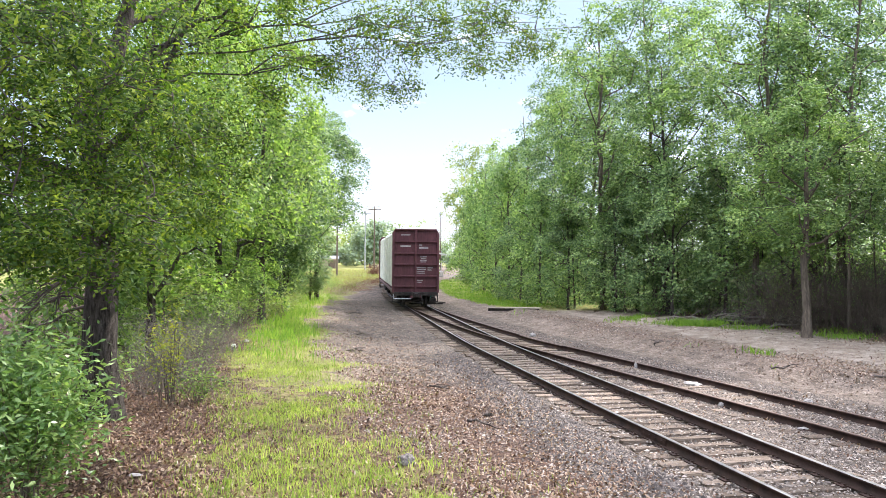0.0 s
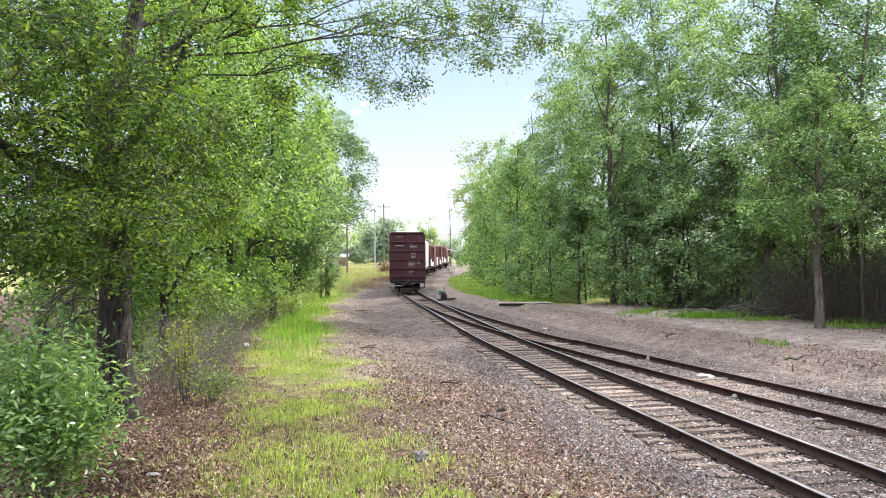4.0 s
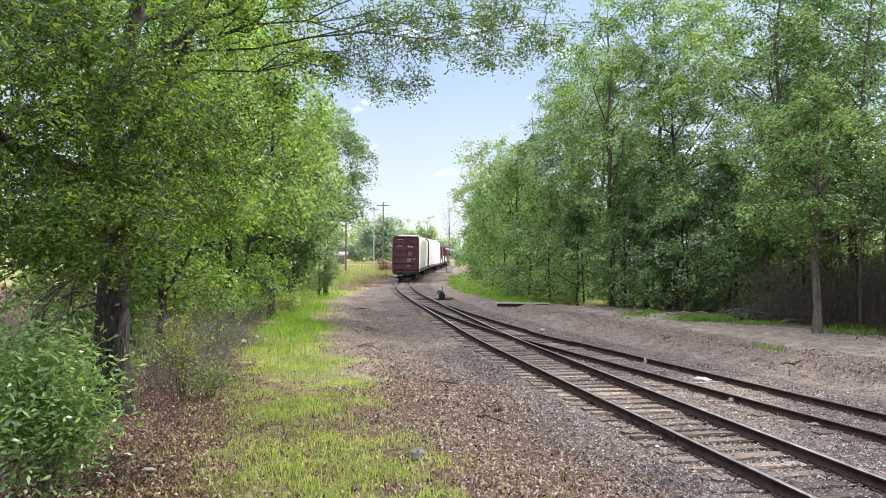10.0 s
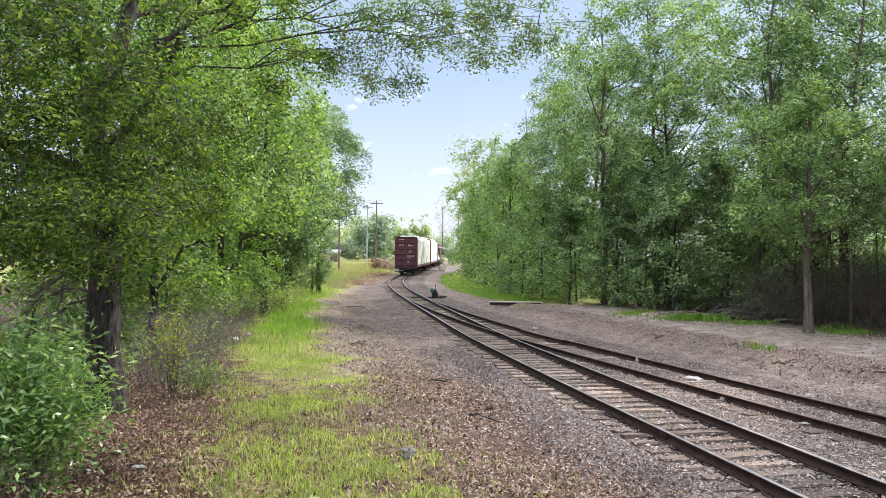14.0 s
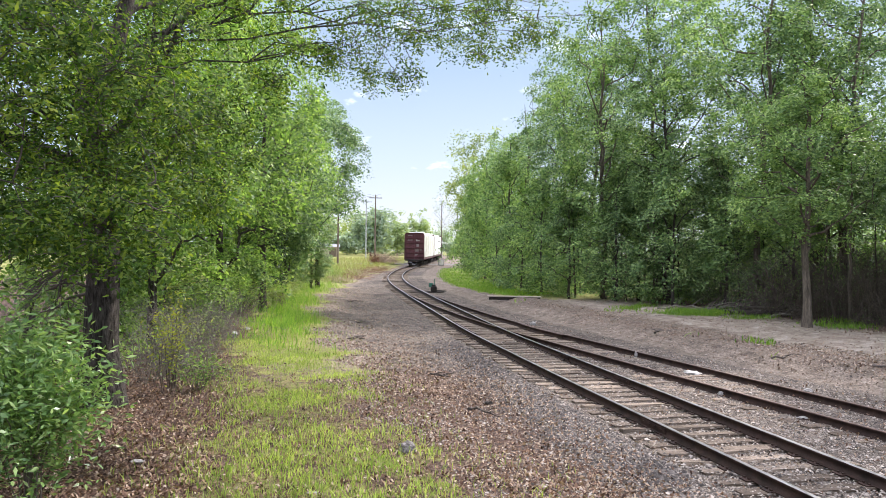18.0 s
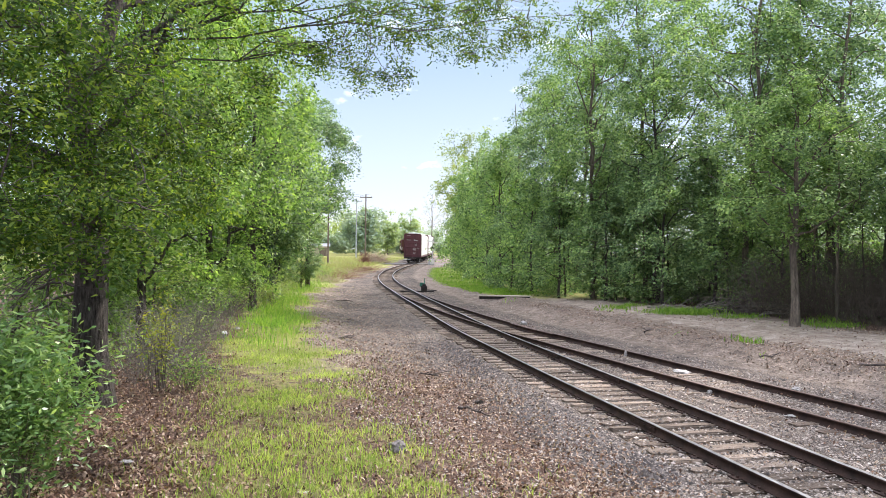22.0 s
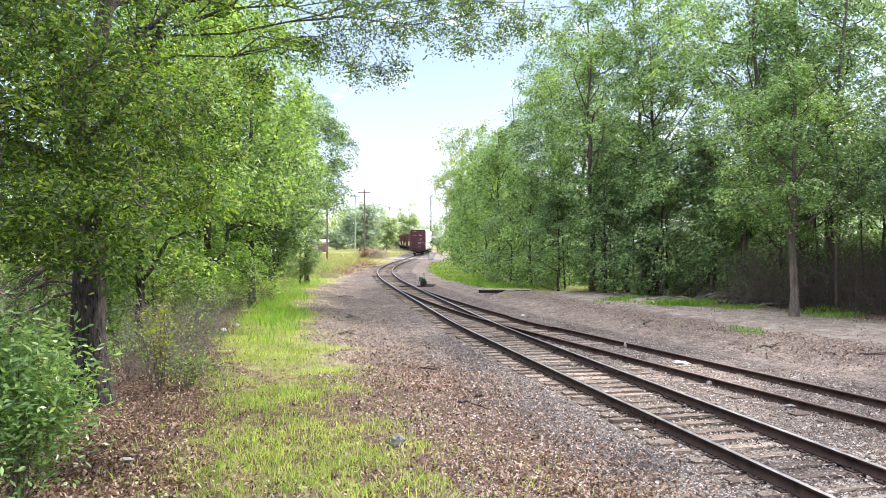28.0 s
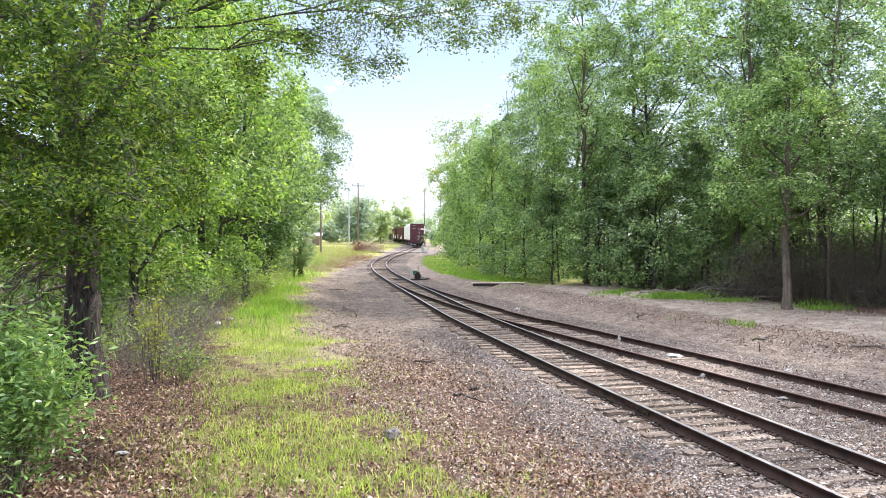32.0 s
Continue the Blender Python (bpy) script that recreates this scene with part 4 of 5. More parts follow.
    place(oak, -6.3, 13.45, 0, first=True)


wood_right()
wood_left()
hero_oak()


# ---- train ----
MS = np.concatenate(([0], np.cumsum(np.linalg.norm(np.diff(MAIN, axis=0), axis=1))))


def on_line(s):
    x, y = np.interp(s, MS, MAIN[:, 0]), np.interp(s, MS, MAIN[:, 1])
    return Vector((x, y, float(rise(y)) + 0.17))


def s_of_y(y):
    return float(np.interp(y, MAIN[:, 1], MS))


def car_pose(s, base):
    a, b = on_line(s - base / 2), on_line(s + base / 2)
    d = b - a
    return Matrix.Translation((a + b) / 2) @ Matrix.Rotation(math.atan2(d.y, d.x) - math.pi / 2, 4, "Z") @ Matrix.Rotation(math.atan2(d.z, d.xy.length), 4, "X")


def lumber_car(name, wrap, label):
    """A centrebeam flatcar with bulkheads; its length along y, its rear at -y."""
    car = new(name)
    top, half = 5.15, 1.53
    part("deck", boxes((-half, -11.0, 1.02, half, 11.0, 1.2), (-0.35, -11.3, 0.66, 0.35, 11.3, 1.05), bevel=0.02), CAR_RED, car)
    for y in (-11.0, 11.0):
        o = 1 if y > 0 else -1
        bm = bmesh.new()
        # plate with cut upper corners
        c = 0.28
        prof = ((-half, 1.05), (half, 1.05), (half, top - c), (half - c * 0.7, top), (-half + c * 0.7, top), (-half, top - c))
        f = bm.faces.new([bm.verts.new((x, y - 0.05, z)) for x, z in prof])
        for v in [g for g in bmesh.ops.extrude_face_region(bm, geom=[f])["geom"] if isinstance(g, bmesh.types.BMVert)]:
            v.co.y += 0.1
        bmesh.ops.recalc_face_normals(bm, faces=bm.faces)
        bh = part("bulkhead", bm, CAR_RED, car)
        for x, w, z1 in ((-half + 0.07, 0.07, top - c), (0.0, 0.06, top), (half - 0.07, 0.07, top - c)):
            part("post", boxes((x - w, min(y + 0.05 * o, y + 0.22 * o), 1.0, x + w, max(y + 0.05 * o, y + 0.22 * o), z1), bevel=0.012), CAR_RED, bh)
        for z in (1.40, 2.08, 2.83, 3.55, 4.32, top - 0.06):
            part("rib", boxes((-half + 0.14, min(y + 0.05 * o, y + 0.19 * o), z - 0.045, half - 0.14, max(y + 0.05 * o, y + 0.19 * o), z + 0.045), bevel=0.012), CAR_RED, bh)
    for sx in (-1, 1):
        for k in range(5):
            a = -10.88 + k * 4.36
            zt = 4.95 - 0.05 * (k % 2)
            bm = bmesh.new()
            box(bm, min(0.06 * sx, 1.47 * sx), a, 1.21, max(0.06 * sx, 1.47 * sx), a + 4.3, zt, 0.16)
            part("lumber_pack", bm, wrap, car, "plastic-wrapped lumber bundle")
    part("centre_beam", boxes((-0.05, -10.9, 1.1, 0.05, 10.9, top - 0.1)), CAR_RED, car)
    bm = bmesh.new()
    for k in range(5):
        box(bm, -1.05, -10.85 + k * 4.36, 4.9, 1.05, -6.6 + k * 4.36, 5.27 + 0.04 * math.sin(k * 2.1), 0.2)
    part("load_cover", bm, wrap, car)
    for y in (-11.9, 11.9):
        o = 1 if y > 0 else -1
        part("coupler", boxes((-0.13, y - 0.35, 0.75, 0.13, y + 0.3, 1.0), (-0.22, y - 0.12, 0.7, 0.22, y + 0.12, 1.06), bevel=0.03), STEEL_DARK, car)
        part("end_sill", boxes((-1.4, y * 0.94 - 0.12, 0.82, 1.4, y * 0.94 + 0.12, 1.04), bevel=0.01), STEEL_DARK, car)
        part("air_hose", rod(bmesh.new(), (0.35, y * 0.965, 0.85), (0.42, y * 0.99, 0.28), 0.035), STEEL_DARK, car)
        bm = rod(bmesh.new(), (-1.45, y * 0.955, 0.62), (-0.3, y * 0.955, 0.62), 0.03)
        rod(bm, (-1.42, y * 0.955, 0.62), (-1.42, y * 0.94, 0.9), 0.025)
        part("uncoupling_lever", bm, GREY_METAL, car)
        for sx in (-1, 1):
            bm = bmesh.new()
            box(bm, sx * 1.45 - 0.03, y * 0.93 - 0.05, 0.42, sx * 1.45 + 0.03, y * 0.93 + 0.05, 1.05)
            box(bm, sx * 1.3 - 0.2, y * 0.93 - 0.06, 0.40, sx * 1.3 + 0.2, y * 0.93 + 0.06, 0.46)
            part("stirrup", bm, STEEL_DARK, car)
    bogies(car, 9.5)
    return tagged(car, label, "flatcar", "cars of the train")


def stencils(car):
    """Unreadable white stencil lines on the rear bulkhead, as bars."""
    y = -11.062
    for x0, x1, z, h in ((-0.95, -0.35, 4.75, 0.07), (-1.0, -0.32, 4.02, 0.10), (0.22, 0.42, 4.10, 0.07), (0.22, 0.82, 3.92, 0.13), (0.28, 0.72, 3.33, 0.06), (0.34, 0.70, 3.21, 0.05), (0.30, 0.72, 3.10, 0.05),
                         (0.34, 0.66, 3.0, 0.05), (0.05 + 0.03, 0.66, 2.62, 0.06), (0.08, 0.66, 2.5, 0.05), (0.08, 0.6, 2.38, 0.05), (0.08, 0.62, 2.27, 0.05), (0.78, 1.12, 2.62, 0.06), (0.78, 1.05, 2.48, 0.05), (0.1, 0.5, 1.8, 0.05), (0.1, 0.4, 1.68, 0.05)):
        part("stencil", boxes((x0, y - 0.004, z - h / 2, x1, y + 0.004, z + h / 2)), WHITE_LETTER, car)


def bogies(car, at):
    for y in (-at, at):
        for sx in (-1, 1):
            bm = boxes((sx * 1.0 - 0.08, y - 1.2, 0.36, sx * 1.0 + 0.08, y + 1.2, 0.56), (sx * 1.0 - 0.1, y - 0.45, 0.25, sx * 1.0 + 0.1, y + 0.45, 0.75), bevel=0.02)
            part("side_frame", bm, STEEL_DARK, car)
        part("bolster", boxes((-1.05, y - 0.2, 0.5, 1.05, y + 0.2, 0.72), bevel=0.02), STEEL_DARK, car)
        for dy in (-0.89, 0.89):
            bm = bmesh.new()
            rod(bm, (-0.95, 0, 0), (0.95, 0, 0), 0.09)
            for sx in (-1, 1):
                rod(bm, (sx * 0.70, 0, 0), (sx * 0.82, 0, 0), 0.46, 0.46, 20)
                rod(bm, (sx * 0.66, 0, 0), (sx * 0.70, 0, 0), 0.49, 0.49, 20)
                box(bm, sx * 0.825 - 0.01, -0.3, -0.05, sx * 0.825 + 0.01, 0.3, 0.05)
            w = part("wheelset", bm, STEEL_DARK, car)
            w.matrix_basis = pose(0, y + dy, 0.46)


def box_car(name):
    car = new(name)
    part("body", boxes((-1.42, -7.7, 1.0, 1.42, 7.7, 4.35), (-1.25, -7.72, 4.35, 1.25, 7.72, 4.55), bevel=0.06), CAR_BROWN, car)
    for sx in (-1, 1):
        for k in range(13):
            y = -7.4 + k * 1.233
            part("side_post", boxes((sx * 1.45 - 0.04, y - 0.06, 1.02, sx * 1.45 + 0.04, y + 0.06, 4.3)), CAR_BROWN, car)
        for y0, y1, z0, z1 in ((-6.9, -5.2, 1.3, 2.3), (-4.6, -2.3, 1.25, 1.9), (3.0, 5.6, 1.3, 2.5)):
            part("paint_patch", boxes((sx * 1.497 - 0.004, y0, z0, sx * 1.497 + 0.004, y1, z1)), WHITE_PAINT, car, "block of white paint on the side")
        part("sliding_door", boxes((sx * 1.49 - 0.04, -1.55, 1.05, sx * 1.49 + 0.04, 1.55, 4.25), bevel=0.02), CAR_RED, car)
    for z in (1.4, 2.0, 2.6, 3.2, 3.8, 4.25):
        part("end_rib", boxes((-1.38, -7.78, z - 0.06, 1.38, -7.69, z + 0.06), bevel=0.02), CAR_BROWN, car)
    part("underframe", boxes((-0.4, -8.1, 0.65, 0.4, 8.1, 1.0), (-1.3, -7.8, 0.9, 1.3, 7.8, 1.0)), STEEL_DARK, car)
    for y in (-8.5, 8.5):
        part("coupler", boxes((-0.13, y - 0.4, 0.72, 0.13, y + 0.4, 0.98), bevel=0.03), STEEL_DARK, car)
    bogies(car, 6.2)
    return tagged(car, "weathered brown boxcar coupled into the freight train", "boxcar", "cars of the train")


REAR = lumber_car("lumber_car", WRAP_GREEN, "oxide-red lumber flatcar with bulkhead and wrapped lumber load")
SECOND = lumber_car("lumber_car", WRAP, "lumber flatcar loaded with white plastic-wrapped bundles")
stencils(REAR)
stencils(SECOND)
REAR_WHEELS = [o for o in REAR.children if o.name.startswith("wheelset")]
BOXCARS = [box_car("boxcar")]
for _ in range(7):
    BOXCARS.append(copy_thing(BOXCARS[0], pose(0, 0, 0)))

# rear end of the train: seconds, how far along the land it has come
REAR_Y = ((0, 48.2), (3, 58.8), (6, 69.3), (9, 79.8), (13, 95.5), (16, 107), (19, 117.5), (22, 127), (25, 136.5), (28, 147), (32, 160))


def motions():
    ts = np.array([r[0] for r in REAR_Y], float)
    ss = np.array([s_of_y(r[1]) for r in REAR_Y])
    k = np.polyfit(ts, ss, 3)
    times = np.arange(0, 32.01, 1.0)
    at, order = 0.0, []
    for car, length, base in [(REAR, 24.2, 19.0), (SECOND, 24.2, 19.0)] + [(c, 17.6, 12.4) for c in BOXCARS]:
        order.append((car, at + length / 2 - 1.0, base))
        at += length
    # the rear car's wheels roll
    rolled = np.arange(0, 32.01, 0.2)
    for w in REAR_WHEELS:
        at_w = w.matrix_basis.translation.copy()
        walk(w, [(float(t), Matrix.Translation(at_w) @ Matrix.Rotation(-float(np.polyval(k, t) - np.polyval(k, 0)) / 0.46, 4, "X")) for t in rolled])
    for car, ahead, base in order:
        lead = 0.0 if car is REAR else 1.0
        walk(car, [(float(t), Matrix.Translation((float(np.interp(t, (0, 3, 6, 9, 13, 32), (-0.18 + 0.24 * lead, -0.15 + 0.2 * lead, 0.02, 0.2, 0.3, 0.15))), 0, 0)) @ car_pose(float(np.polyval(k, t)) + ahead, base)
                     @ Matrix.Rotation(radians(float(np.interp(t, (0, 3, 6, 32), (-1.0 + 0.9 * lead, -1.0 + 0.9 * lead, -0.3, -0.3)))), 4, "Z")) for t in times])


# ---- scattered ground cover ----
def scatter(n, y0, y1, x_of, seed, keep):
    """Points, denser near the viewer's end, that pass keep(x, y, random)."""
    g = np.random.default_rng(seed)
    u = g.uniform(0, 1, n)
    y = 1 / (1 / y0 + (1 / y1 - 1 / y0) * u)
    lo, hi = x_of(y)
    x = lo + (hi - lo) * g.uniform(0, 1, n)
    k = keep(x, y, g.uniform(0, 1, n))
    return x[k], y[k]


def stones(x, y, size, seed):
    g = np.random.default_rng(seed)
    n = len(x)
    z = ground_z(x, y)
    O = np.array(((1, 0, 0), (0, 1, 0), (-1, 0, 0), (0, -1, 0), (0.15, 0.1, 0.62)), float)
    F = np.array(((0, 1, 4), (1, 2, 4), (2, 3, 4), (3, 0, 4)))
    s = size * np.exp(g.normal(0.0, 0.36, (n, 1, 1))) * g.uniform(0.65, 1.35, (n, 5, 1))
    a = g.uniform(0, 6.28, n)
    c, d = np.cos(a)[:, None], np.sin(a)[:, None]
    V = np.broadcast_to(O, (n, 5, 3)) * s
    R = np.stack((V[:, :, 0] * c - V[:, :, 1] * d, V[:, :, 0] * d + V[:, :, 1] * c, V[:, :, 2]), -1)
    on_tie = (np.abs(x - main_x(y)) < 1.4) * (g.uniform(0, 1, n) < 0.35) * 0.045
    R = R + np.stack((x, y, z + on_tie + size * g.uniform(-0.15, 0.3, n)), 1)[:, None, :]
    return R.reshape(-1, 3), (F[None] + np.arange(n)[:, None, None] * 5).reshape(-1, 3)


def flat_leaves(x, y, size, seed, curl=0.35, lift=0.012):
    g = np.random.default_rng(seed)
    n = len(x)
    az = g.uniform(0, 6.28, n)
    d = np.stack((np.cos(az), np.sin(az), g.normal(0, curl, n)), 1)
    s = np.stack((-np.sin(az), np.cos(az), g.normal(0, curl, n)), 1)
    L, W = (size * g.uniform(0.5, 1.3, n))[:, None], (size * 0.5 * g.uniform(0.6, 1.3, n))[:, None]
    c = np.stack((x, y, ground_z(x, y) + lift + g.uniform(0, 0.02, n)), 1)
    up = np.array((0, 0, 1.0))
    return np.stack((c - d * L / 2, c + s * W / 2 + up * W * 0.25, c + d * L / 2, c - s * W / 2 + up * W * 0.25), 1).reshape(-1, 3)


def blades(x, y, height, width, seed, lean=0.35):
    g = np.random.default_rng(seed)
    n = len(x)
    az = g.uniform(0, 6.28, n)
    h = (height * g.uniform(0.45, 1.3, n))
    t = g.normal(0, lean, n)
    b = g.uniform(0, 6.28, n)
    base = np.stack((x, y, ground_z(x, y) - 0.01), 1)
    side = np.stack((np.cos(az), np.sin(az), np.zeros(n)), 1) * (width * g.uniform(0.7, 1.3, n))[:, None]
    way = np.stack((np.cos(b) * t, np.sin(b) * t, np.ones(n)), 1)
    mid = base + way * (h * 0.55)[:, None]
    tip = base + (way * np.array((1.7, 1.7, 1.0))) * h[:, None]
    return np.stack((base, mid + side * 0.5, tip, mid - side * 0.5), 1).reshape(-1, 3)


def gravel_span(y):
    r = grass_edge(y)[1]
    return r - 0.3, main_x(y) + np.interp(y, Y_DIV, D_DIV) + 8.0


def build_cover():
    def on_gravel(x, y, u):
        d = x - main_x(y)
        side = np.interp(y, Y_DIV, D_DIV)
        patch = 0.5 + 0.5 * wander(x, y, 1.1, 3)
        w = np.where(d < -2.6, 0.30 + 0.35 * patch, 1.0) * (1 - 0.72 * smooth(d - side, 2.0, 3.4))
        off = np.minimum(np.abs(np.abs(d) - 0.753), np.abs(np.abs(d - side) - 0.753))
        return (u < w) & (off > 0.07)
    x, y = scatter(165000, 7.5, 52, gravel_span, 1, on_gravel)
    v, f = stones(x, y, 0.0165, 2)
    tagged(indexed_mesh("ballast", v, f, STONE), "loose grey and brown ballast stones", "gravel", kind="stuff")

    g = np.random.default_rng(31)
    n = 16000
    k = g.integers(0, 6, n)
    x = np.array((1.7, 2.5, 1.2, 2.1, 0.4, 3.0))[k] + g.normal(0, 1, n) * np.array((0.6, 0.45, 0.55, 0.4, 0.5, 0.35))[k]
    y = np.array((16.6, 12.4, 19.8, 14.4, 23.5, 10.6))[k] + g.normal(0, 1, n) * np.array((1.3, 0.8, 1.5, 0.8, 1.6, 0.6))[k]
    on = np.abs(x - main_x(y)) > 1.45
    v, f = stones(x[on], y[on], 0.021, 32)
    tagged(indexed_mesh("tarry_ballast", v, f, TARRY), "dark tarry ballast dug up beside the ties", "gravel", kind="stuff")

    def span(y):
        return np.full_like(y, -13.0), np.full_like(y, 19.0)

    def on_litter(x, y, u):
        l, r = grass_edge(y)
        d = x - main_x(y)
        side = np.interp(y, Y_DIV, D_DIV)
        p = 0.5 + 0.5 * wander(x, y, 0.8, 1)
        w = (1 - smooth(x, l - 0.5, l + 1.4)) * 0.9
        w = np.maximum(w, smooth(x, r - 1.2, r + 0.3) * (1 - smooth(d, -2.6, -1.3)) * (1 - smooth(y, 16, 30)) * (0.5 + 0.5 * p))
        w = np.maximum(w, 0.40 * (x > l) * (x < r) * (1 - 0.7 * smooth(y, 13, 19)))
        w = np.maximum(w, smooth(d - side, 3.8, 4.8) * (1 - smooth(d - side, 6.4, 8.4)) * (0.15 + 0.25 * p) * (1 - smooth(y, 35, 50)))
        w = np.maximum(w, (np.abs(d - side * 0.5) < side * 0.5 + 2.5) * 0.12)
        w = np.maximum(w, 0.16 * p)
        return u < w
    x, y = scatter(230000, 7.0, 55, span, 3, on_litter)
    tagged(raw_mesh("leaf_litter", flat_leaves(x, y, 0.06, 4, 0.6), 4, LITTER), "curled brown and tan dead leaves on the ground", "leaf litter", kind="stuff")

    def on_bank(x, y, u):
        d = x - main_x(y) - np.interp(y, Y_DIV, D_DIV)
        p = 0.5 + 0.5 * wander(x, y, 1.0, 11)
        w = smooth(d, 3.2, 4.6) * (1 - smooth(d, 6.0, 7.4)) * (0.35 + 0.65 * p) + smooth(d, 7.0, 9) * (0.10 + 0.5 * smooth(p, 0.55, 0.9))
        return u < w
    x, y = scatter(75000, 11, 46, lambda y: (main_x(y) + 3.5, main_x(y) + 24), 21, on_bank)
    tagged(raw_mesh("bark_debris", flat_leaves(x, y, 0.072, 22, 0.6), 4, DEBRIS), "brown bark chips, twigs and dead leaves on dirt", "debris", kind="stuff")

    def on_shoulder(x, y, u):
        d = x - main_x(y)
        p = 0.5 + 0.5 * wander(x, y, 0.9, 13) * wander(x, y, 2.1, 14)
        return (d < -1.7) & (u < (0.25 + 0.75 * smooth(-d, 2.0, 4.5)) * (0.25 + 0.75 * p))
    x, y = scatter(11000, 15, 62, lambda y: (grass_edge(y)[1] - 0.4, main_x(y) - 1.6), 23, on_shoulder)
    tagged(raw_mesh("bark_debris", flat_leaves(x, y, 0.075, 24, 0.5), 4, DEBRIS), "brown bark chips and dead leaves on gravel", "debris", kind="stuff")

    def verge_span(y):
        l, r = grass_edge(y)
        return l - 1.0, r + 1.3

    def on_verge(x, y, u):
        l, r = grass_edge(y)
        p = 0.5 + 0.5 * wander(x, y, 1.3, 5)
        w = smooth(x, l - 0.7, l + 1.0) * (1 - smooth(x, r - 1.0, r + 0.6))
        return u < w * (0.06 + 0.94 * smooth(p + 0.35 * wander(x, y, 4.3, 9), 0.2, 0.75)) * (0.42 + 0.58 * smooth(y, 10.5, 17)) + 0.03
    x, y = scatter(95000, 7.2, 62, verge_span, 5, on_verge)
    tagged(raw_mesh("verge_grass", blades(x, y, 0.125, 0.011, 6), 4, GRASS), "bright yellow-green grass on the verge", "grass", kind="stuff")
    x, y = scatter(20000, 19, 70, verge_span, 7, lambda x, y, u: u < smooth(y, 19, 30) * smooth(x, *(lambda e: (e[0] - 0.5, e[0] + 1.5))(grass_edge(y))) * (1 - smooth(x, grass_edge(y)[1] - 1.4, grass_edge(y)[1] - 0.2)))
    tagged(raw_mesh("tall_grass", blades(x, y, 0.36, 0.025, 8, 0.3), 4, LUSH_GRASS), "taller bright grass along the verge", "grass", kind="stuff")

    def strip(x, y, u):
        d = x - main_x(y)
        return u < smooth(d, 4.4, 5.4) * (1 - smooth(d, 8.5, 10)) * smooth(y, 47, 52)
    x, y = scatter(26000, 41, 110, lambda y: (main_x(y) + 4.0, main_x(y) + 10), 9, strip)
    tagged(raw_mesh("strip_grass", blades(x, y, 0.18, 0.035, 10, 0.35), 4, LUSH_GRASS), "strip of bright grass beside the wood", "grass", kind="stuff")

    def tufts(x, y, u):
        d = x - main_x(y) - np.interp(y, Y_DIV, D_DIV)
        p = wander(x, y, 0.55, 2) + 0.6 * wander(x, y, 1.4, 4)
        return (d > 4.2) & (u < smooth(p, 0.75, 1.1) * 0.5 + smooth(d, 11.5, 13.5) * (1 - smooth(d, 14.5, 16)) * smooth(p, 0.5, 0.9) * 0.2)
    x, y = scatter(60000, 14, 46, lambda y: (main_x(y) + 4, main_x(y) + 22), 11, tufts)
    tagged(raw_mesh("weeds", blades(x, y, 0.26, 0.035, 12, 0.5), 4, LUSH_GRASS), "green weeds sprouting from bare dirt", "weeds", kind="stuff")

    def dry(x, y, u):
        d = x - main_x(y)
        return u < smooth(-d, 3.6, 6.0) * smooth(y, 62, 80) * (0.4 + 0.6 * (0.5 + 0.5 * wander(x, y, 0.3, 7)))
    x, y = scatter(30000, 60, 170, lambda y: (main_x(y) - 22, main_x(y) - 3), 13, dry)
    tagged(raw_mesh("field_grass", blades(x, y, 0.55, 0.07, 14, 0.35), 4, DRY_GRASS), "tall straw-coloured and green field grass", "grass", kind="stuff")


build_cover()


def thicket(name, n, region, zmax, leaf, material, seed, label):
    """Undergrowth: leaves over a stretch of ground, thicker below."""
    g = np.random.default_rng(seed)
    x, y = region(g, n)
    lump = 0.55 + 0.45 * wander(x, y, 0.7, seed)
    z = ground_z(x, y) + zmax * np.where((x > 0) & (y < 40), 0.38, 1.0) * lump * g.uniform(0.02, 1, n) ** 1.3
    q = leaves(np.stack((x, y, z), 1), leaf, leaf * 0.55, 0.2, seed)
    tagged(raw_mesh(name, q, 4, material), label, "undergrowth", kind="stuff")


def right_floor(g, n):
    u, v = g.uniform(0, 1, n), g.uniform(0, 1, n)
    y = 26 + 90 * u ** 1.5
    edge = np.interp(y, (24, 28, 31, 38.6, 43.4, 47, 60, 90, 116), (21.5, 19.5, 17.2, 13.6, 10.2, 8.0, 5.4, 3.6, 4))
    return edge + 0.5 + 26 * v ** 1.3, y + 1.0


def left_floor(g, n):
    u, v = g.uniform(0, 1, n), g.uniform(0, 1, n)
    y = 17 + 42 * u ** 1.3
    return grass_edge(y)[0] - 1.6 - 9 * v, y


thicket("undergrowth", 30000, right_floor, 4.0, 0.3, WOOD_LEAF, 51, "shady green undergrowth beneath the woodland trees")
thicket("undergrowth", 12000, left_floor, 1.3, 0.15, SUNLIT_VERGE_LEAF, 52, "mixed green undergrowth beneath the verge trees")


def far_wood(name, n, x0, x1, y0, y1, h, material, seed, label):
    g = np.random.default_rng(seed)
    m = 60
    tx, ty = g.uniform(x0, x1, m), g.uniform(y0, y1, m)
    th = h * g.uniform(0.6, 1.15, m)
    k = g.integers(0, m, n)
    d = g.normal(0, 1, (n, 3))
    d /= np.linalg.norm(d, axis=1)[:, None]
    r = g.uniform(0.55, 1.0, n) * (1 + 0.2 * np.sin(5 * np.arctan2(d[:, 1], d[:, 0]) + k))
    c = np.stack((tx[k] + d[:, 0] * r * th[k] * 0.32, ty[k] + d[:, 1] * r * th[k] * 0.3, ground_z(tx[k], ty[k]) + th[k] * 0.52 + d[:, 2] * r * th[k] * 0.5), 1)
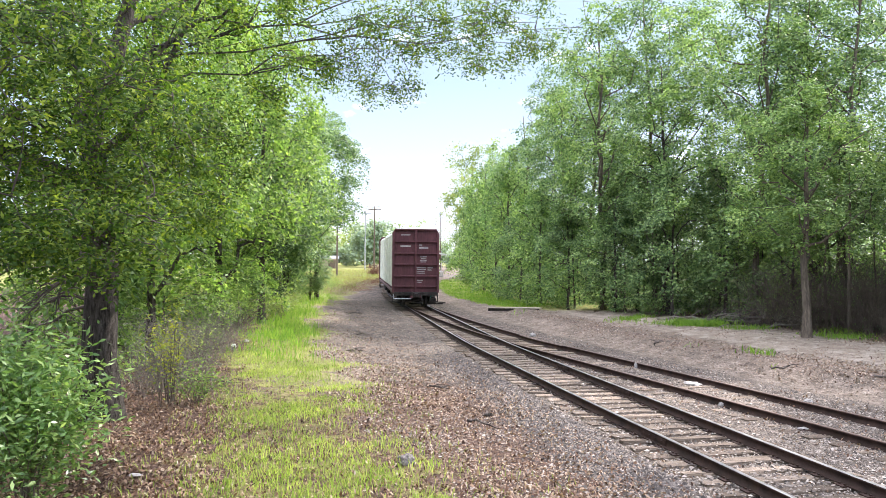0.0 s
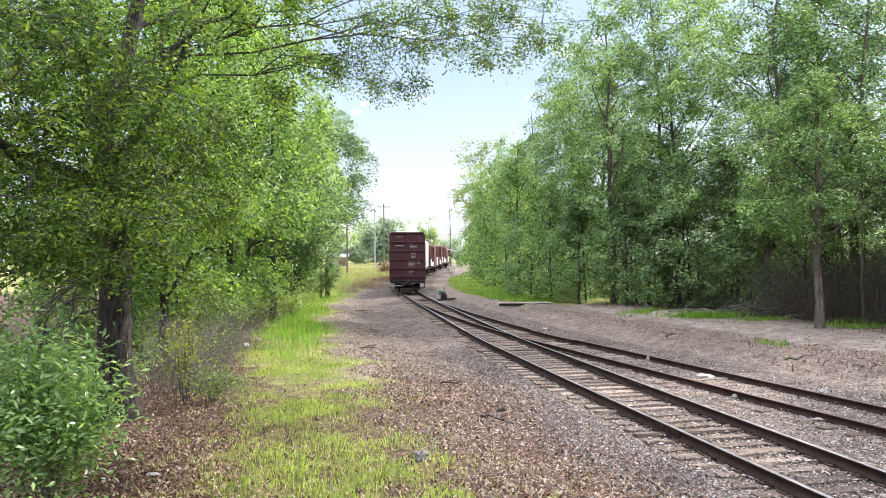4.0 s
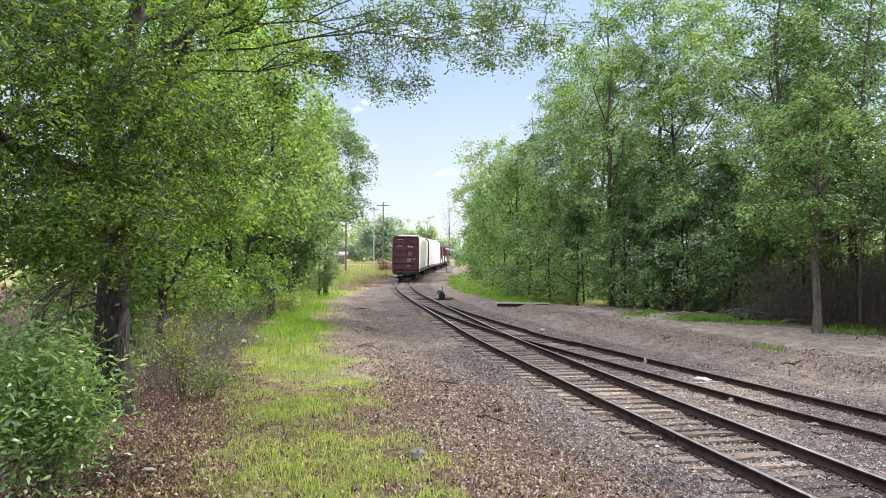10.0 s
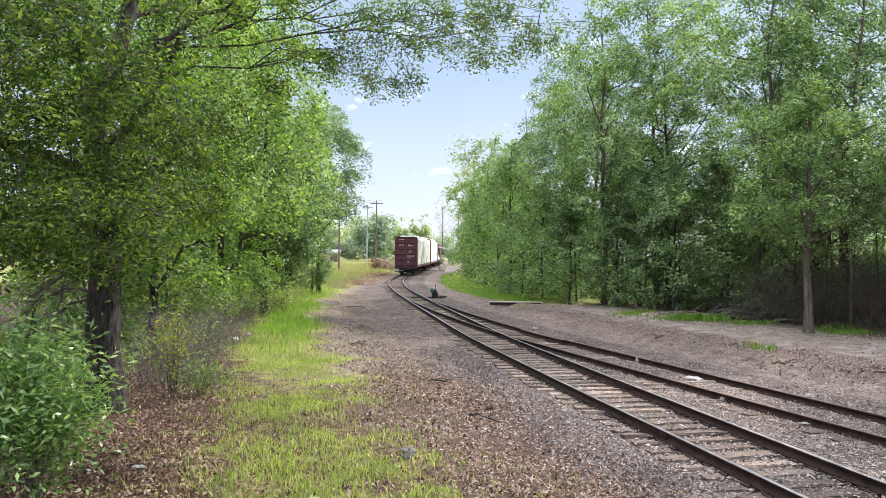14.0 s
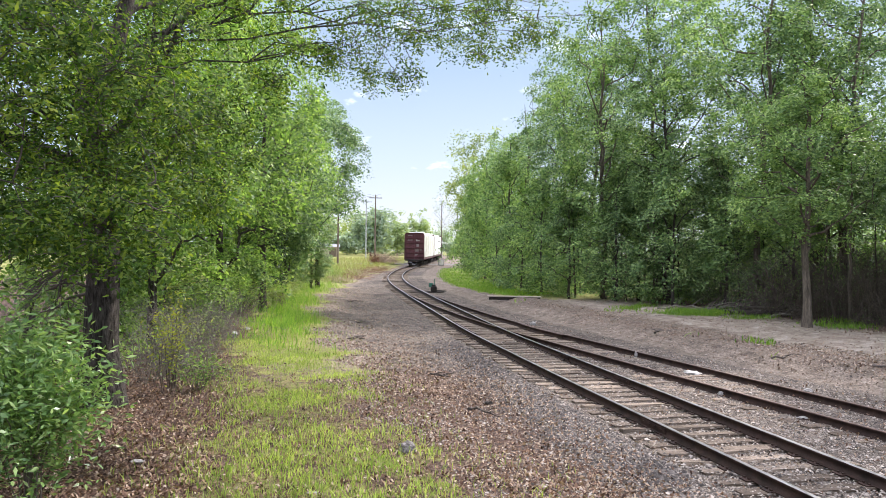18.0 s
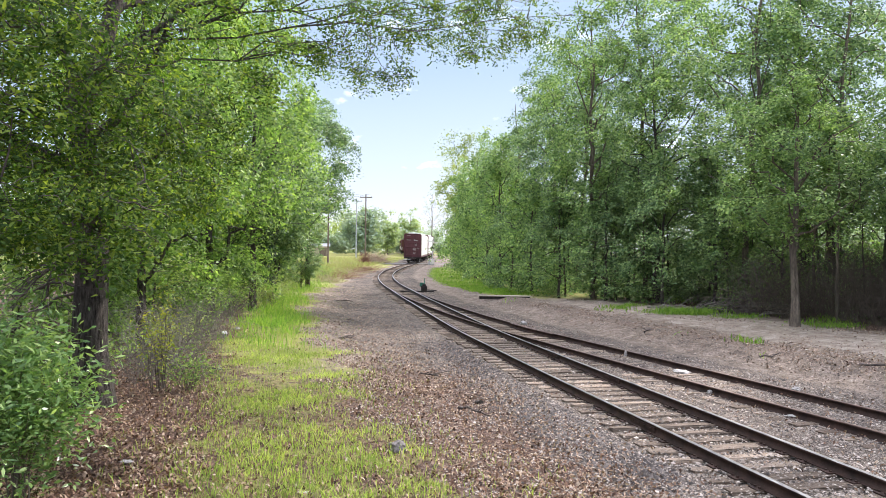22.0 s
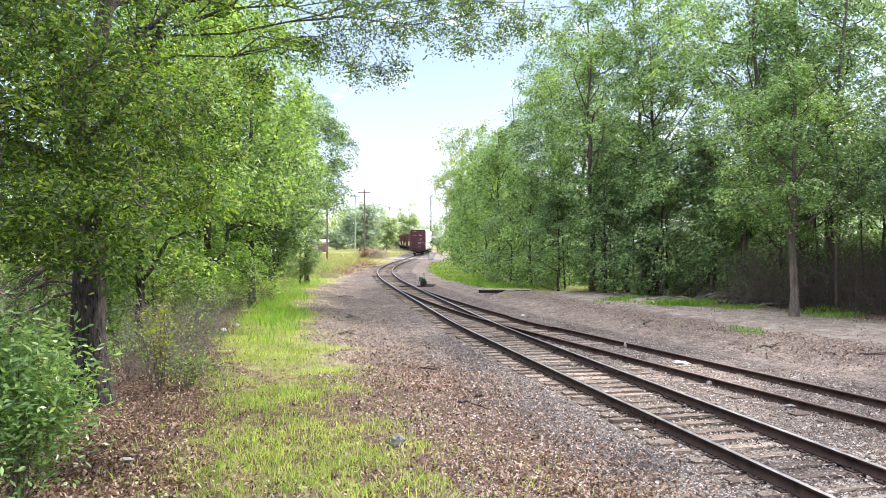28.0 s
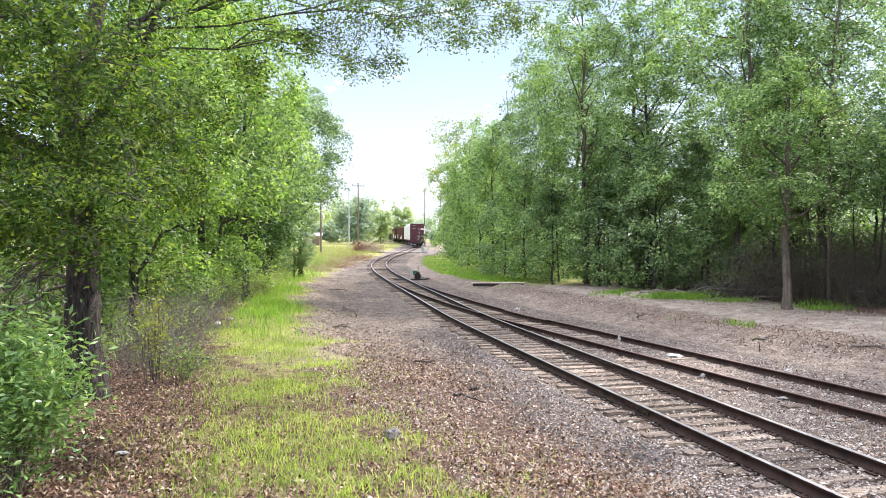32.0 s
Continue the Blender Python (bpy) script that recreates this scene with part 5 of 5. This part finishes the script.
    tagged(raw_mesh(name, leaves(c, h * 0.06, h * 0.045, 0.3, seed), 4, material), label, "woods", kind="stuff")


# The first two woods get pale leaf colours in place of distance haze.
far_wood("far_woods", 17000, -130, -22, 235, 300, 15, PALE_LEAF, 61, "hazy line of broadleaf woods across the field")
far_wood("far_woods", 15000, -34, 70, 330, 400, 15, HAZED_FAR_LEAF, 62, "hazy line of broadleaf woods beyond the crossing")
far_wood("far_woods", 15000, 38, 80, 15, 110, 12, WOOD_LEAF, 63, "deep woods behind the woodland edge")
far_wood("far_woods", 16000, -150, -75, -20, 150, 14, WOOD_LEAF, 64, "distant woods beyond the verge trees")


# ---- thin trees standing in the shade ----
def thin_trees():
    lab = "slender shaded tree with few leaves inside the wood"
    kinds = [make_tree("slender_tree", 10, 0.075, (0, 0, 7.8), (1.5, 1.5, 2.4), 34, 36, 0.26, WOOD_LEAF, PALE_BARK, 45, 0.5, limbs=5, spread=0.4, label=lab),
             make_tree("slender_tree", 8, 0.055, (0.2, 0, 6.2), (1.3, 1.2, 2.0), 26, 36, 0.26, WOOD_LEAF, BARK, 46, 0.45, limbs=5, spread=0.4, label=lab, lean=(0.5, 0.2))]
    g = np.random.default_rng(5)
    spots = []
    for k in range(36):
        y = 27 + 24 * (k + g.uniform(0, 1)) / 36
        edge = float(np.interp(y, (24, 28, 31, 38.6, 43.4, 47, 60), (21.5, 19.5, 17.2, 13.6, 10.2, 8.0, 5.4)))
        spots.append((edge + g.uniform(0.2, 6.5), y, k % 2, g.uniform(0, 360), g.uniform(0.8, 1.25), g.uniform(0.85, 1.2)))
    lay_out(kinds, spots)


thin_trees()


# ---- shrubs and brush ----
def shrub(name, x, y, r, h, n, leaf, material, seed, label, stems=14, shape="diamond"):
    g = np.random.default_rng(seed)
    bush = new(name)
    ends = []
    for k in range(stems):
        az, t = g.uniform(0, 6.28), g.uniform(0.25, 1.0)
        ends.append(np.array((math.cos(az) * r * t, math.sin(az) * r * t, h * g.uniform(0.55, 1.0) * (1.1 - 0.45 * t))))
    paths = [list(zip(bent((g.normal(0, 0.06), g.normal(0, 0.06), -0.05), e, 0.12 * h, 6, g, 0.03), np.linspace(0.010, 0.003, 6))) for e in ends]
    for p in paths:
        v, f = tubes([p], 4)
        indexed_mesh("stem", v, f, PALE_BARK, bush, True)
    P = np.concatenate([np.array([q for q, _ in p[2:]]) for p in paths])
    c = P[g.integers(0, len(P), n)] + g.normal(0, 1, (n, 3)) * np.array((r * 0.22, r * 0.22, h * 0.12))
    c = c[c[:, 2] > 0.04]
    raw_mesh("foliage", leaves(c, leaf, leaf * 0.34, 0.1, seed), 4, material, bush)
    bush.matrix_basis = pose(x, y, gz(x, y))
    return tagged(bush, label, "shrub")


shrub("privet_shrub", -4.55, 8.0, 0.8, 2.2, 6500, 0.11, SHRUB_LEAF, 71, "dense evergreen shrub with narrow glossy leaves", 22)
shrub("privet_shrub", -5.9, 9.0, 1.0, 2.2, 4200, 0.11, SHRUB_LEAF, 72, "dense evergreen shrub with narrow glossy leaves", 18)
shrub("sapling", -3.95, 6.6, 0.35, 0.75, 160, 0.10, SHRUB_LEAF, 73, "low oak sprout with a few broad leaves", 5)
shrub("vine_shrub", -5.5, 14.6, 0.42, 2.2, 560, 0.1, YELLOW_LEAF, 74, "yellow-green vine climbing beside the oak trunk", 12)
shrub("vine_shrub", -4.95, 14.6, 0.6, 0.75, 500, 0.085, SUNLIT_VERGE_LEAF, 75, "low bramble at the foot of the oak", 16)
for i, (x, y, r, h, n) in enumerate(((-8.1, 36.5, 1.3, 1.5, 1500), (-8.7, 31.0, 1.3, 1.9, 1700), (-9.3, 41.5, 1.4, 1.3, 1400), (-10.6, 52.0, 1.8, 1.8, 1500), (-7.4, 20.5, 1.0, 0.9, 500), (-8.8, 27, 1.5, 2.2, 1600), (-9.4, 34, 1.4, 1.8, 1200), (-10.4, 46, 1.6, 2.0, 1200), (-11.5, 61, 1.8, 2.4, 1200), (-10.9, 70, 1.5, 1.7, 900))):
    shrub("verge_shrub", x, y, r, h, n, 0.13, SUNLIT_VERGE_LEAF if i % 2 else PALE_LEAF, 80 + i, "loose green shrub at the edge of the verge", 14)


def brush(name, x, y, r, h, n, seed, label, material=None, thick=1.0):
    """A tangle of bare thin twigs."""
    g = np.random.default_rng(seed)
    paths = []
    for k in range(n):
        a = np.array((g.normal(0, r * 0.45), g.normal(0, r * 0.45), -0.03))
        e = a + np.array((g.normal(0, r * 0.8), g.normal(0, r * 0.8), h * g.uniform(0.1, 1.0) ** 1.3))
        p = bent(a, e, g.uniform(-0.05, 0.35) * h, 6, g, 0.07 * h)
        p[:, 2] = np.maximum(p[:, 2], -0.03)
        paths.append(list(zip(p, np.linspace(g.uniform(0.003, 0.008), 0.002, 6) * thick)))
    v, f = tubes(paths, 3)
    ob = indexed_mesh(name, v, f, material or TWIG)
    ob.matrix_basis = pose(x, y, gz(x, y))
    return tagged(ob, label, "brush")


for i, (x, y, r, h, n) in enumerate(((-5.3, 15.6, 0.9, 0.9, 45), (-6.6, 17.6, 0.9, 1.7, 200), (-7.0, 20, 1.1, 1.7, 200), (-7.6, 23.2, 1.2, 1.7, 180), (-8.8, 30, 1.2, 1.7, 110), (-6.1, 15.8, 0.8, 1.6, 110), (-8.4, 26, 1.2, 1.6, 70), (-7.2, 12.4, 0.9, 2.6, 80))):
    brush("dry_brush", x, y, r, h, n, 90 + i, "tangle of bare grey twigs under the trees", GREY_TWIG)
for i, (x, y, r, h, n) in enumerate(((-6.6, 18.2, 0.9, 1.2, 260), (-7.0, 21.0, 1.0, 1.1, 260), (-5.6, 16.2, 0.7, 0.8, 180))):
    shrub("sparse_shrub", x, y, r, h, n, 0.09, SUNLIT_VERGE_LEAF, 150 + i, "sparse green leaves on thin stems among dead twigs", 12)
for i, (x, y) in enumerate(((19.5, 29.5), (22, 27.5), (16.2, 34.5), (13.6, 38.2), (18, 33), (24, 26))):
    brush("dry_brush", x, y, 1.6, 2.6, 70, 100 + i, "bare brushwood at the foot of the wood")
for i, (x, y) in enumerate(((18.4, 30.6), (20.4, 31.5), (22.4, 32.5), (16.8, 32.6), (19.2, 33.8), (21.5, 35.5), (24.5, 33.5), (15.6, 34.4))):
    brush("brown_brush", x, y, 1.7, 3.8, 230, 130 + i, "tall brown leafless brushwood under the trees", PALE_BARK, 2.0)
RUSTY_TWIG = plain("rusty_twigs", (0.16, 0.075, 0.045), (0.30, 0.16, 0.10), 2)
STRAW_TWIG = plain("straw_twigs", (0.30, 0.22, 0.15), (0.45, 0.36, 0.26), 2)
brush("bare_bush", -12.5, 128, 0.8, 2.2, 150, 120, "rust-brown leafless bush in the grass field", RUSTY_TWIG, 5.0)
brush("bare_bush", -10.8, 131, 1.9, 2.2, 320, 121, "pale straw-coloured dry bush in the grass field", STRAW_TWIG, 5.0)
for i, (x, y, r, h) in enumerate(((-9.6, 76, 1.6, 0.9), (-9.9, 84, 1.8, 1.0), (-9.5, 92, 1.8, 0.9), (-9.9, 68, 1.4, 0.8), (-9.4, 101, 1.8, 0.8))):
    brush("dry_weeds", x, y, r, h, 150, 140 + i, "brown dead weed stalks between grass and gravel", STRAW_TWIG if i % 2 else RUSTY_TWIG, 2.2)


# ---- far things ----
def utility_pole(x, y, h, arms=1, wood=POLE_WOOD, label="wooden utility pole with crossarm standing in the grass field"):
    pole = new("utility_pole")
    part("mast", rod(bmesh.new(), (0, 0, -0.3), (0, 0, h), 0.17, 0.11, 10), wood, pole)
    for k in range(arms):
        part("crossarm", boxes((-1.2, -0.06, h - 0.7 - k * 1.0, 1.2, 0.06, h - 0.55 - k * 1.0)), wood, pole)
        for xx in (-1.05, -0.4, 0.4, 1.05):
            part("insulator", rod(bmesh.new(), (xx, 0, h - 0.55 - k), (xx, 0, h - 0.38 - k), 0.05), GREY_METAL, pole)
    pole.matrix_basis = pose(x, y, gz(x, y), 0, 0, 8)
    return tagged(pole, label, "utility pole")


utility_pole(-13.9, 142, 13.0)
utility_pole(-17.5, 118, 11.0)
utility_pole(-18.2, 165, 13.5, 1, GREY_METAL, "pale grey utility pole with crossarm in the field")


def wire(a, b, sag):
    g = np.random.default_rng(1)
    v, f = tubes([list(zip(bent(a, b, -sag, 14, g, 0.0), [0.016] * 14))], 4)
    tagged(indexed_mesh("power_line", v, f, STEEL_DARK), "sagging overhead power line between poles", "cable")


for z, dx in ((13.9, -1.0), (13.9, 1.0)):
    wire((-13.9 + dx, 142, z), (-60 + dx, 190, z), 1.0)
for z in (8.6, 9.6):
    wire((-17.5, 118, z + 0.6), (-18.2, 165, z + 1.6), 0.5)


def shed(x, y):
    house = new("shed")
    part("wall", boxes((-3.2, -2, -0.2, 3.2, 2, 2.5)), BRICK_WALL, house)
    bm = bmesh.new()
    vs = [bm.verts.new(c) for c in ((-3.5, -2.3, 2.5), (3.5, -2.3, 2.5), (3.5, 2.3, 2.5), (-3.5, 2.3, 2.5), (-3.5, 0, 3.3), (3.5, 0, 3.3))]
    for f in ((0, 1, 5, 4), (2, 3, 4, 5), (1, 2, 5), (3, 0, 4), (3, 2, 1, 0)):
        bm.faces.new([vs[i] for i in f])
    part("roof", bm, ROOF, house)
    part("door", boxes((0.6, -2.05, -0.1, 2.6, -1.99, 2.1)), POLE_WOOD, house)
    house.matrix_basis = pose(x, y, gz(x, y), 0, 0, 10)
    tagged(house, "low tan shed with a grey roof across the field", "shed")


shed(-31.5, 192)


def crossing():
    ys = np.arange(-34, 41, 1.0)
    V, F = [], []
    for i, x in enumerate(ys):
        for w in (-3.2, 3.2):
            yy = 131 + 0.06 * x + w
            V.append((x, yy, max(gz(x, yy), gz(x, 131 + 0.06 * x)) + 0.02 + 0.05 * math.exp(-((x - float(main_x(131))) / 2.5) ** 2)))
        if i:
            F.append((2 * i - 2, 2 * i, 2 * i + 1, 2 * i - 1))
    ob = part("road", (V, F), ASPHALT)
    tagged(ob, "worn pale asphalt lane crossing the railway", "road", kind="structure")
    sign = new("crossing_sign")
    part("post", rod(bmesh.new(), (0, 0, -0.2), (0, 0, 4.4), 0.07, 0.07, 10), GREY_METAL, sign)
    part("board", boxes((-0.9, -0.03, -0.12, 0.9, 0.03, 0.12), bevel=0.01), WHITE_PAINT, sign).matrix_basis = pose(0.1, -0.1, 3.95, 0, 14, 0)
    part("lamp_hood", boxes((-0.3, -0.25, 2.9, 0.3, -0.08, 3.2), bevel=0.03), STEEL_DARK, sign)
    sign.matrix_basis = pose(-0.85, 125, gz(-0.85, 125), 0, 0, 0)
    tagged(sign, "slanting white crossing board on a grey signal post", "crossing sign")
    cab = new("signal_cabinet")
    part("case", boxes((-0.45, -0.35, 0.1, 0.45, 0.35, 1.0), bevel=0.03), GREY_METAL, cab)
    part("plinth", boxes((-0.42, -0.32, -0.1, 0.42, 0.32, 0.1)), PALE_STONE, cab)
    part("door", boxes((-0.36, -0.38, 0.2, 0.36, -0.35, 0.92), bevel=0.01), WHITE_PAINT, cab)
    cab.matrix_basis = pose(-1.0, 123, gz(-1.0, 123), 0, 0, 10)
    tagged(cab, "silver-grey signal cabinet beside the crossing", "cabinet")


crossing()


# ---- trackside things ----
def switch_stand(x, y):
    st = new("switch_stand")
    part("base_plate", boxes((-0.5, -0.14, 0, 0.75, 0.14, 0.10), bevel=0.01), STEEL_DARK, st)
    part("housing", boxes((-0.22, -0.18, 0.1, 0.22, 0.18, 0.48), (-0.15, -0.13, 0.48, 0.15, 0.13, 0.6), bevel=0.03), STEEL_DARK, st)
    part("target", boxes((-0.34, -0.02, 0.42, -0.02, 0.02, 0.72), bevel=0.02), GREEN_PAINT, st, "green switch target plate")
    part("spindle", rod(bmesh.new(), (0.04, 0, 0.5), (0.04, 0, 1.05), 0.03), GREEN_PAINT, st)
    part("lever", rod(bmesh.new(), (0.1, 0, 0.18), (0.95, 0.05, 0.12), 0.03), STEEL_DARK, st)
    part("throw_rod", boxes((-1.8, -0.03, 0.02, -0.4, 0.03, 0.07)), STEEL_DARK, st)
    st.matrix_basis = pose(x, y, gz(x, y), 0, 0, 8)
    tagged(st, "low green and black switch stand beside the turnout", "switch stand")


switch_stand(-0.98, 55.5)


def lumpy(name, x, y, size, material, seed, label, category, sink=0.3):
    g = np.random.default_rng(seed)
    bm = bmesh.new()
    bmesh.ops.create_icosphere(bm, subdivisions=3, radius=1.0)
    for v in bm.verts:
        v.co = Vector((v.co.x * size[0], v.co.y * size[1], v.co.z * size[2])) * (1 + 0.45 * noise.noise(v.co * 1.6 + Vector((seed, 0, 0))) + 0.25 * noise.noise(v.co * 4.1 + Vector((0, seed, 0))) + g.normal(0, 0.02))
    ob = part(name, bm, material)
    ob.matrix_basis = pose(x, y, gz(x, y) + size[2] * (1 - sink), 0, 0, g.uniform(0, 360))
    return tagged(ob, label, category)


def plank(name, x, y, length, width, thick, turn, material, label, z=0.0):
    bm = bmesh.new()
    box(bm, -length / 2, -width / 2, 0, length / 2, width / 2, thick, 0.008)
    ob = part(name, bm, material)
    ob.matrix_basis = pose(x, y, gz(x, y) + z, 0, 0, turn)
    return tagged(ob, label, "plank")


def raised_plank(x, y):
    th = new("plank")
    part("board", boxes((-1.65, -0.22, 0.04, 1.65, 0.22, 0.10), bevel=0.008), PALE_WOOD, th)
    # Dark strip added under the board in place of its shadow.
    part("shadow_strip", boxes((-1.55, -0.16, -0.14, 1.55, 0.18, 0.04), bevel=0.01), STEEL_DARK, th)
    th.matrix_basis = pose(x, y, gz(x, y), 0, 0, -3)
    tagged(th, "sun-bleached plank on the gravel, with a dark strip for its shadow", "plank")


raised_plank(4.15, 45.2)
lumpy("rock", -0.56, 10.65, (0.13, 0.10, 0.085), GREY_STONE, 3, "rough grey stone lying at the edge of the grass", "stone")
lumpy("paper_scrap", -1.53, 8.62, (0.085, 0.04, 0.015), PALE_STONE, 4, "crumpled white paper scrap in the grass", "litter", 0.0)
lumpy("paper_scrap", -4.0, 9.5, (0.08, 0.06, 0.02), PALE_STONE, 5, "pale crumpled scrap on the dead leaves", "litter", 0.0)
lumpy("stone", 6.15, 16.39, (0.09, 0.07, 0.05), PALE_STONE, 6, "small white stone between the tracks", "stone")
lumpy("stone", 6.92, 14.11, (0.16, 0.09, 0.025), PALE_STONE, 7, "flat pale stone in the ballast", "stone")
lumpy("stone", 6.43, 19.24, (0.30, 0.15, 0.04), PALE_STONE, 8, "flat pale stone between the siding rails", "stone")
lumpy("stone", 8.35, 17.0, (0.10, 0.09, 0.06), PALE_STONE, 9, "small pale stone in the siding", "stone")
lumpy("stone", 3.8, 32.2, (0.12, 0.10, 0.09), PALE_STONE, 10, "pale stone beside the siding rail", "stone")
lumpy("stone", 5.75, 22.3, (0.05, 0.05, 0.10), PALE_STONE, 11, "small white marker stone beside the rail", "stone")


def cup(x, y):
    bm = bmesh.new()
    bmesh.ops.create_cone(bm, cap_ends=True, segments=14, radius1=0.06, radius2=0.085, depth=0.17)
    ob = part("plastic_jug", bm, PLASTIC)
    ob.matrix_basis = pose(x, y, gz(x, y) + 0.10, 24, 12, 0)
    tagged(ob, "milky white plastic jug dropped in the grass", "litter")


cup(-6.68, 23.2)
lumpy("plastic_bag", -6.9, 25.5, (0.10, 0.08, 0.05), PALE_STONE, 12, "crumpled whitish plastic bag in the grass", "litter", 0.2)


def fallen_branch(x, y, length, turn, seed, label):
    g = np.random.default_rng(seed)
    p = bent((-length / 2, 0, 0.04), (length / 2, 0, 0.03), 0.02, 8, g, 0.022)
    paths = [list(zip(p, np.linspace(0.02 + 0.012 * length, 0.010, 8)))]
    for k in range(4):
        a = p[2 + k]
        paths.append(list(zip(bent(a, a + np.array((g.uniform(0.1, 0.4), g.normal(0, 0.25), g.uniform(0, 0.12))), 0.03, 4, g, 0.01), (0.012, 0.009, 0.006, 0.003))))
    v, f = tubes(paths, 6)
    ob = indexed_mesh("fallen_branch", v, f, TWIG, None, True)
    ob.matrix_basis = pose(x, y, gz(x, y), 0, 0, turn)
    tagged(ob, label, "branch")


fallen_branch(-5.3, 16.9, 1.8, -14, 1, "dark fallen branch lying in the grass")
fallen_branch(0.75, 14.4, 0.9, -50, 2, "thin dry stick on the gravel")
fallen_branch(-0.2, 18.6, 0.7, -35, 3, "thin dry stick on the gravel")
for i, (x, y, n, turn) in enumerate(((-3.6, 31.0, 0.7, 70), (-3.0, 24.4, 0.6, 30), (-5.4, 43.0, 1.1, -8))):
    fallen_branch(x, y, n, turn, 40 + i, "dry broken stick on the gravel shoulder")
lumpy("dirt_clod", 0.9, 15.4, (0.10, 0.08, 0.04), BARK, 13, "dark clod of tarry ballast", "clod")
fallen_branch(9.75, 21.2, 1.0, 20, 4, "short weathered branch lying on the dirt")
fallen_branch(11.5, 18.6, 1.3, -35, 5, "dry broken branch lying on the dirt")
fallen_branch(7.9, 27.5, 0.9, 60, 6, "dry broken branch lying on the dirt")


def brush_pile():
    """Fallen logs and broken boughs heaped at the foot of the wood."""
    g = np.random.default_rng(77)
    for k in range(26):
        u = g.uniform(0, 1)
        x, y = 12.5 + 3.2 * u + g.normal(0, 0.4), 36.9 - 3.1 * u + g.normal(0, 0.5)
        length, r = g.uniform(1.0, 3.2), g.uniform(0.025, 0.07)
        p = bent((-length / 2, 0, 0.02), (length / 2, 0, g.uniform(0.0, 0.5)), 0.05, 7, g, 0.05)
        paths = [list(zip(p, np.linspace(r, r * 0.4, 7)))]
        for m in range(3):
            a = p[2 + m]
            paths.append(list(zip(bent(a, a + np.array((g.uniform(0.2, 0.7), g.normal(0, 0.3), g.uniform(0.0, 0.5))), 0.05, 4, g, 0.02), np.linspace(r * 0.4, 0.006, 4))))
        v, f = tubes(paths, 6)
        ob = indexed_mesh("fallen_bough", v, f, GREY_TWIG if k % 3 else BARK, None, True)
        ob.matrix_basis = pose(x, y, gz(x, y) + g.uniform(0.0, 0.35) * (k % 2), 0, 0, g.uniform(-60, 40))
        tagged(ob, "weathered fallen bough in a heap of brushwood", "branch", "heap of fallen boughs")
    log = np.array(((-1.6, 0, 0.12), (-0.8, 0.03, 0.13), (0, 0, 0.14), (0.8, -0.03, 0.15), (1.6, 0, 0.16)))
    v, f = tubes([list(zip(log, (0.13, 0.14, 0.14, 0.13, 0.11)))], 10)
    ob = indexed_mesh("fallen_log", v, f, BARK, None, True)
    ob.matrix_basis = pose(14.4, 34.7, gz(14.4, 34.7), 0, 0, -24)
    tagged(ob, "dark fallen log lying along the wood's edge", "log")
    # grass growing in clumps before the heap and along the edge of the wood
    for cx, cy, rx, ry, n, h in ((11.9, 34.9, 0.9, 0.4, 1700, 0.30), (13.7, 33.0, 0.6, 0.3, 350, 0.2), (9.7, 38.6, 0.5, 0.3, 350, 0.22), (16.2, 30.0, 1.2, 0.3, 220, 0.14)):
        x, y = cx + g.normal(0, rx, n), cy + g.normal(0, ry, n)
        tagged(raw_mesh("grass_clump", blades(x, y, h, 0.03, int(cx * 10), 0.45), 4, LUSH_GRASS), "clump of green grass at the wood's edge", "grass", kind="stuff")


brush_pile()

motions()
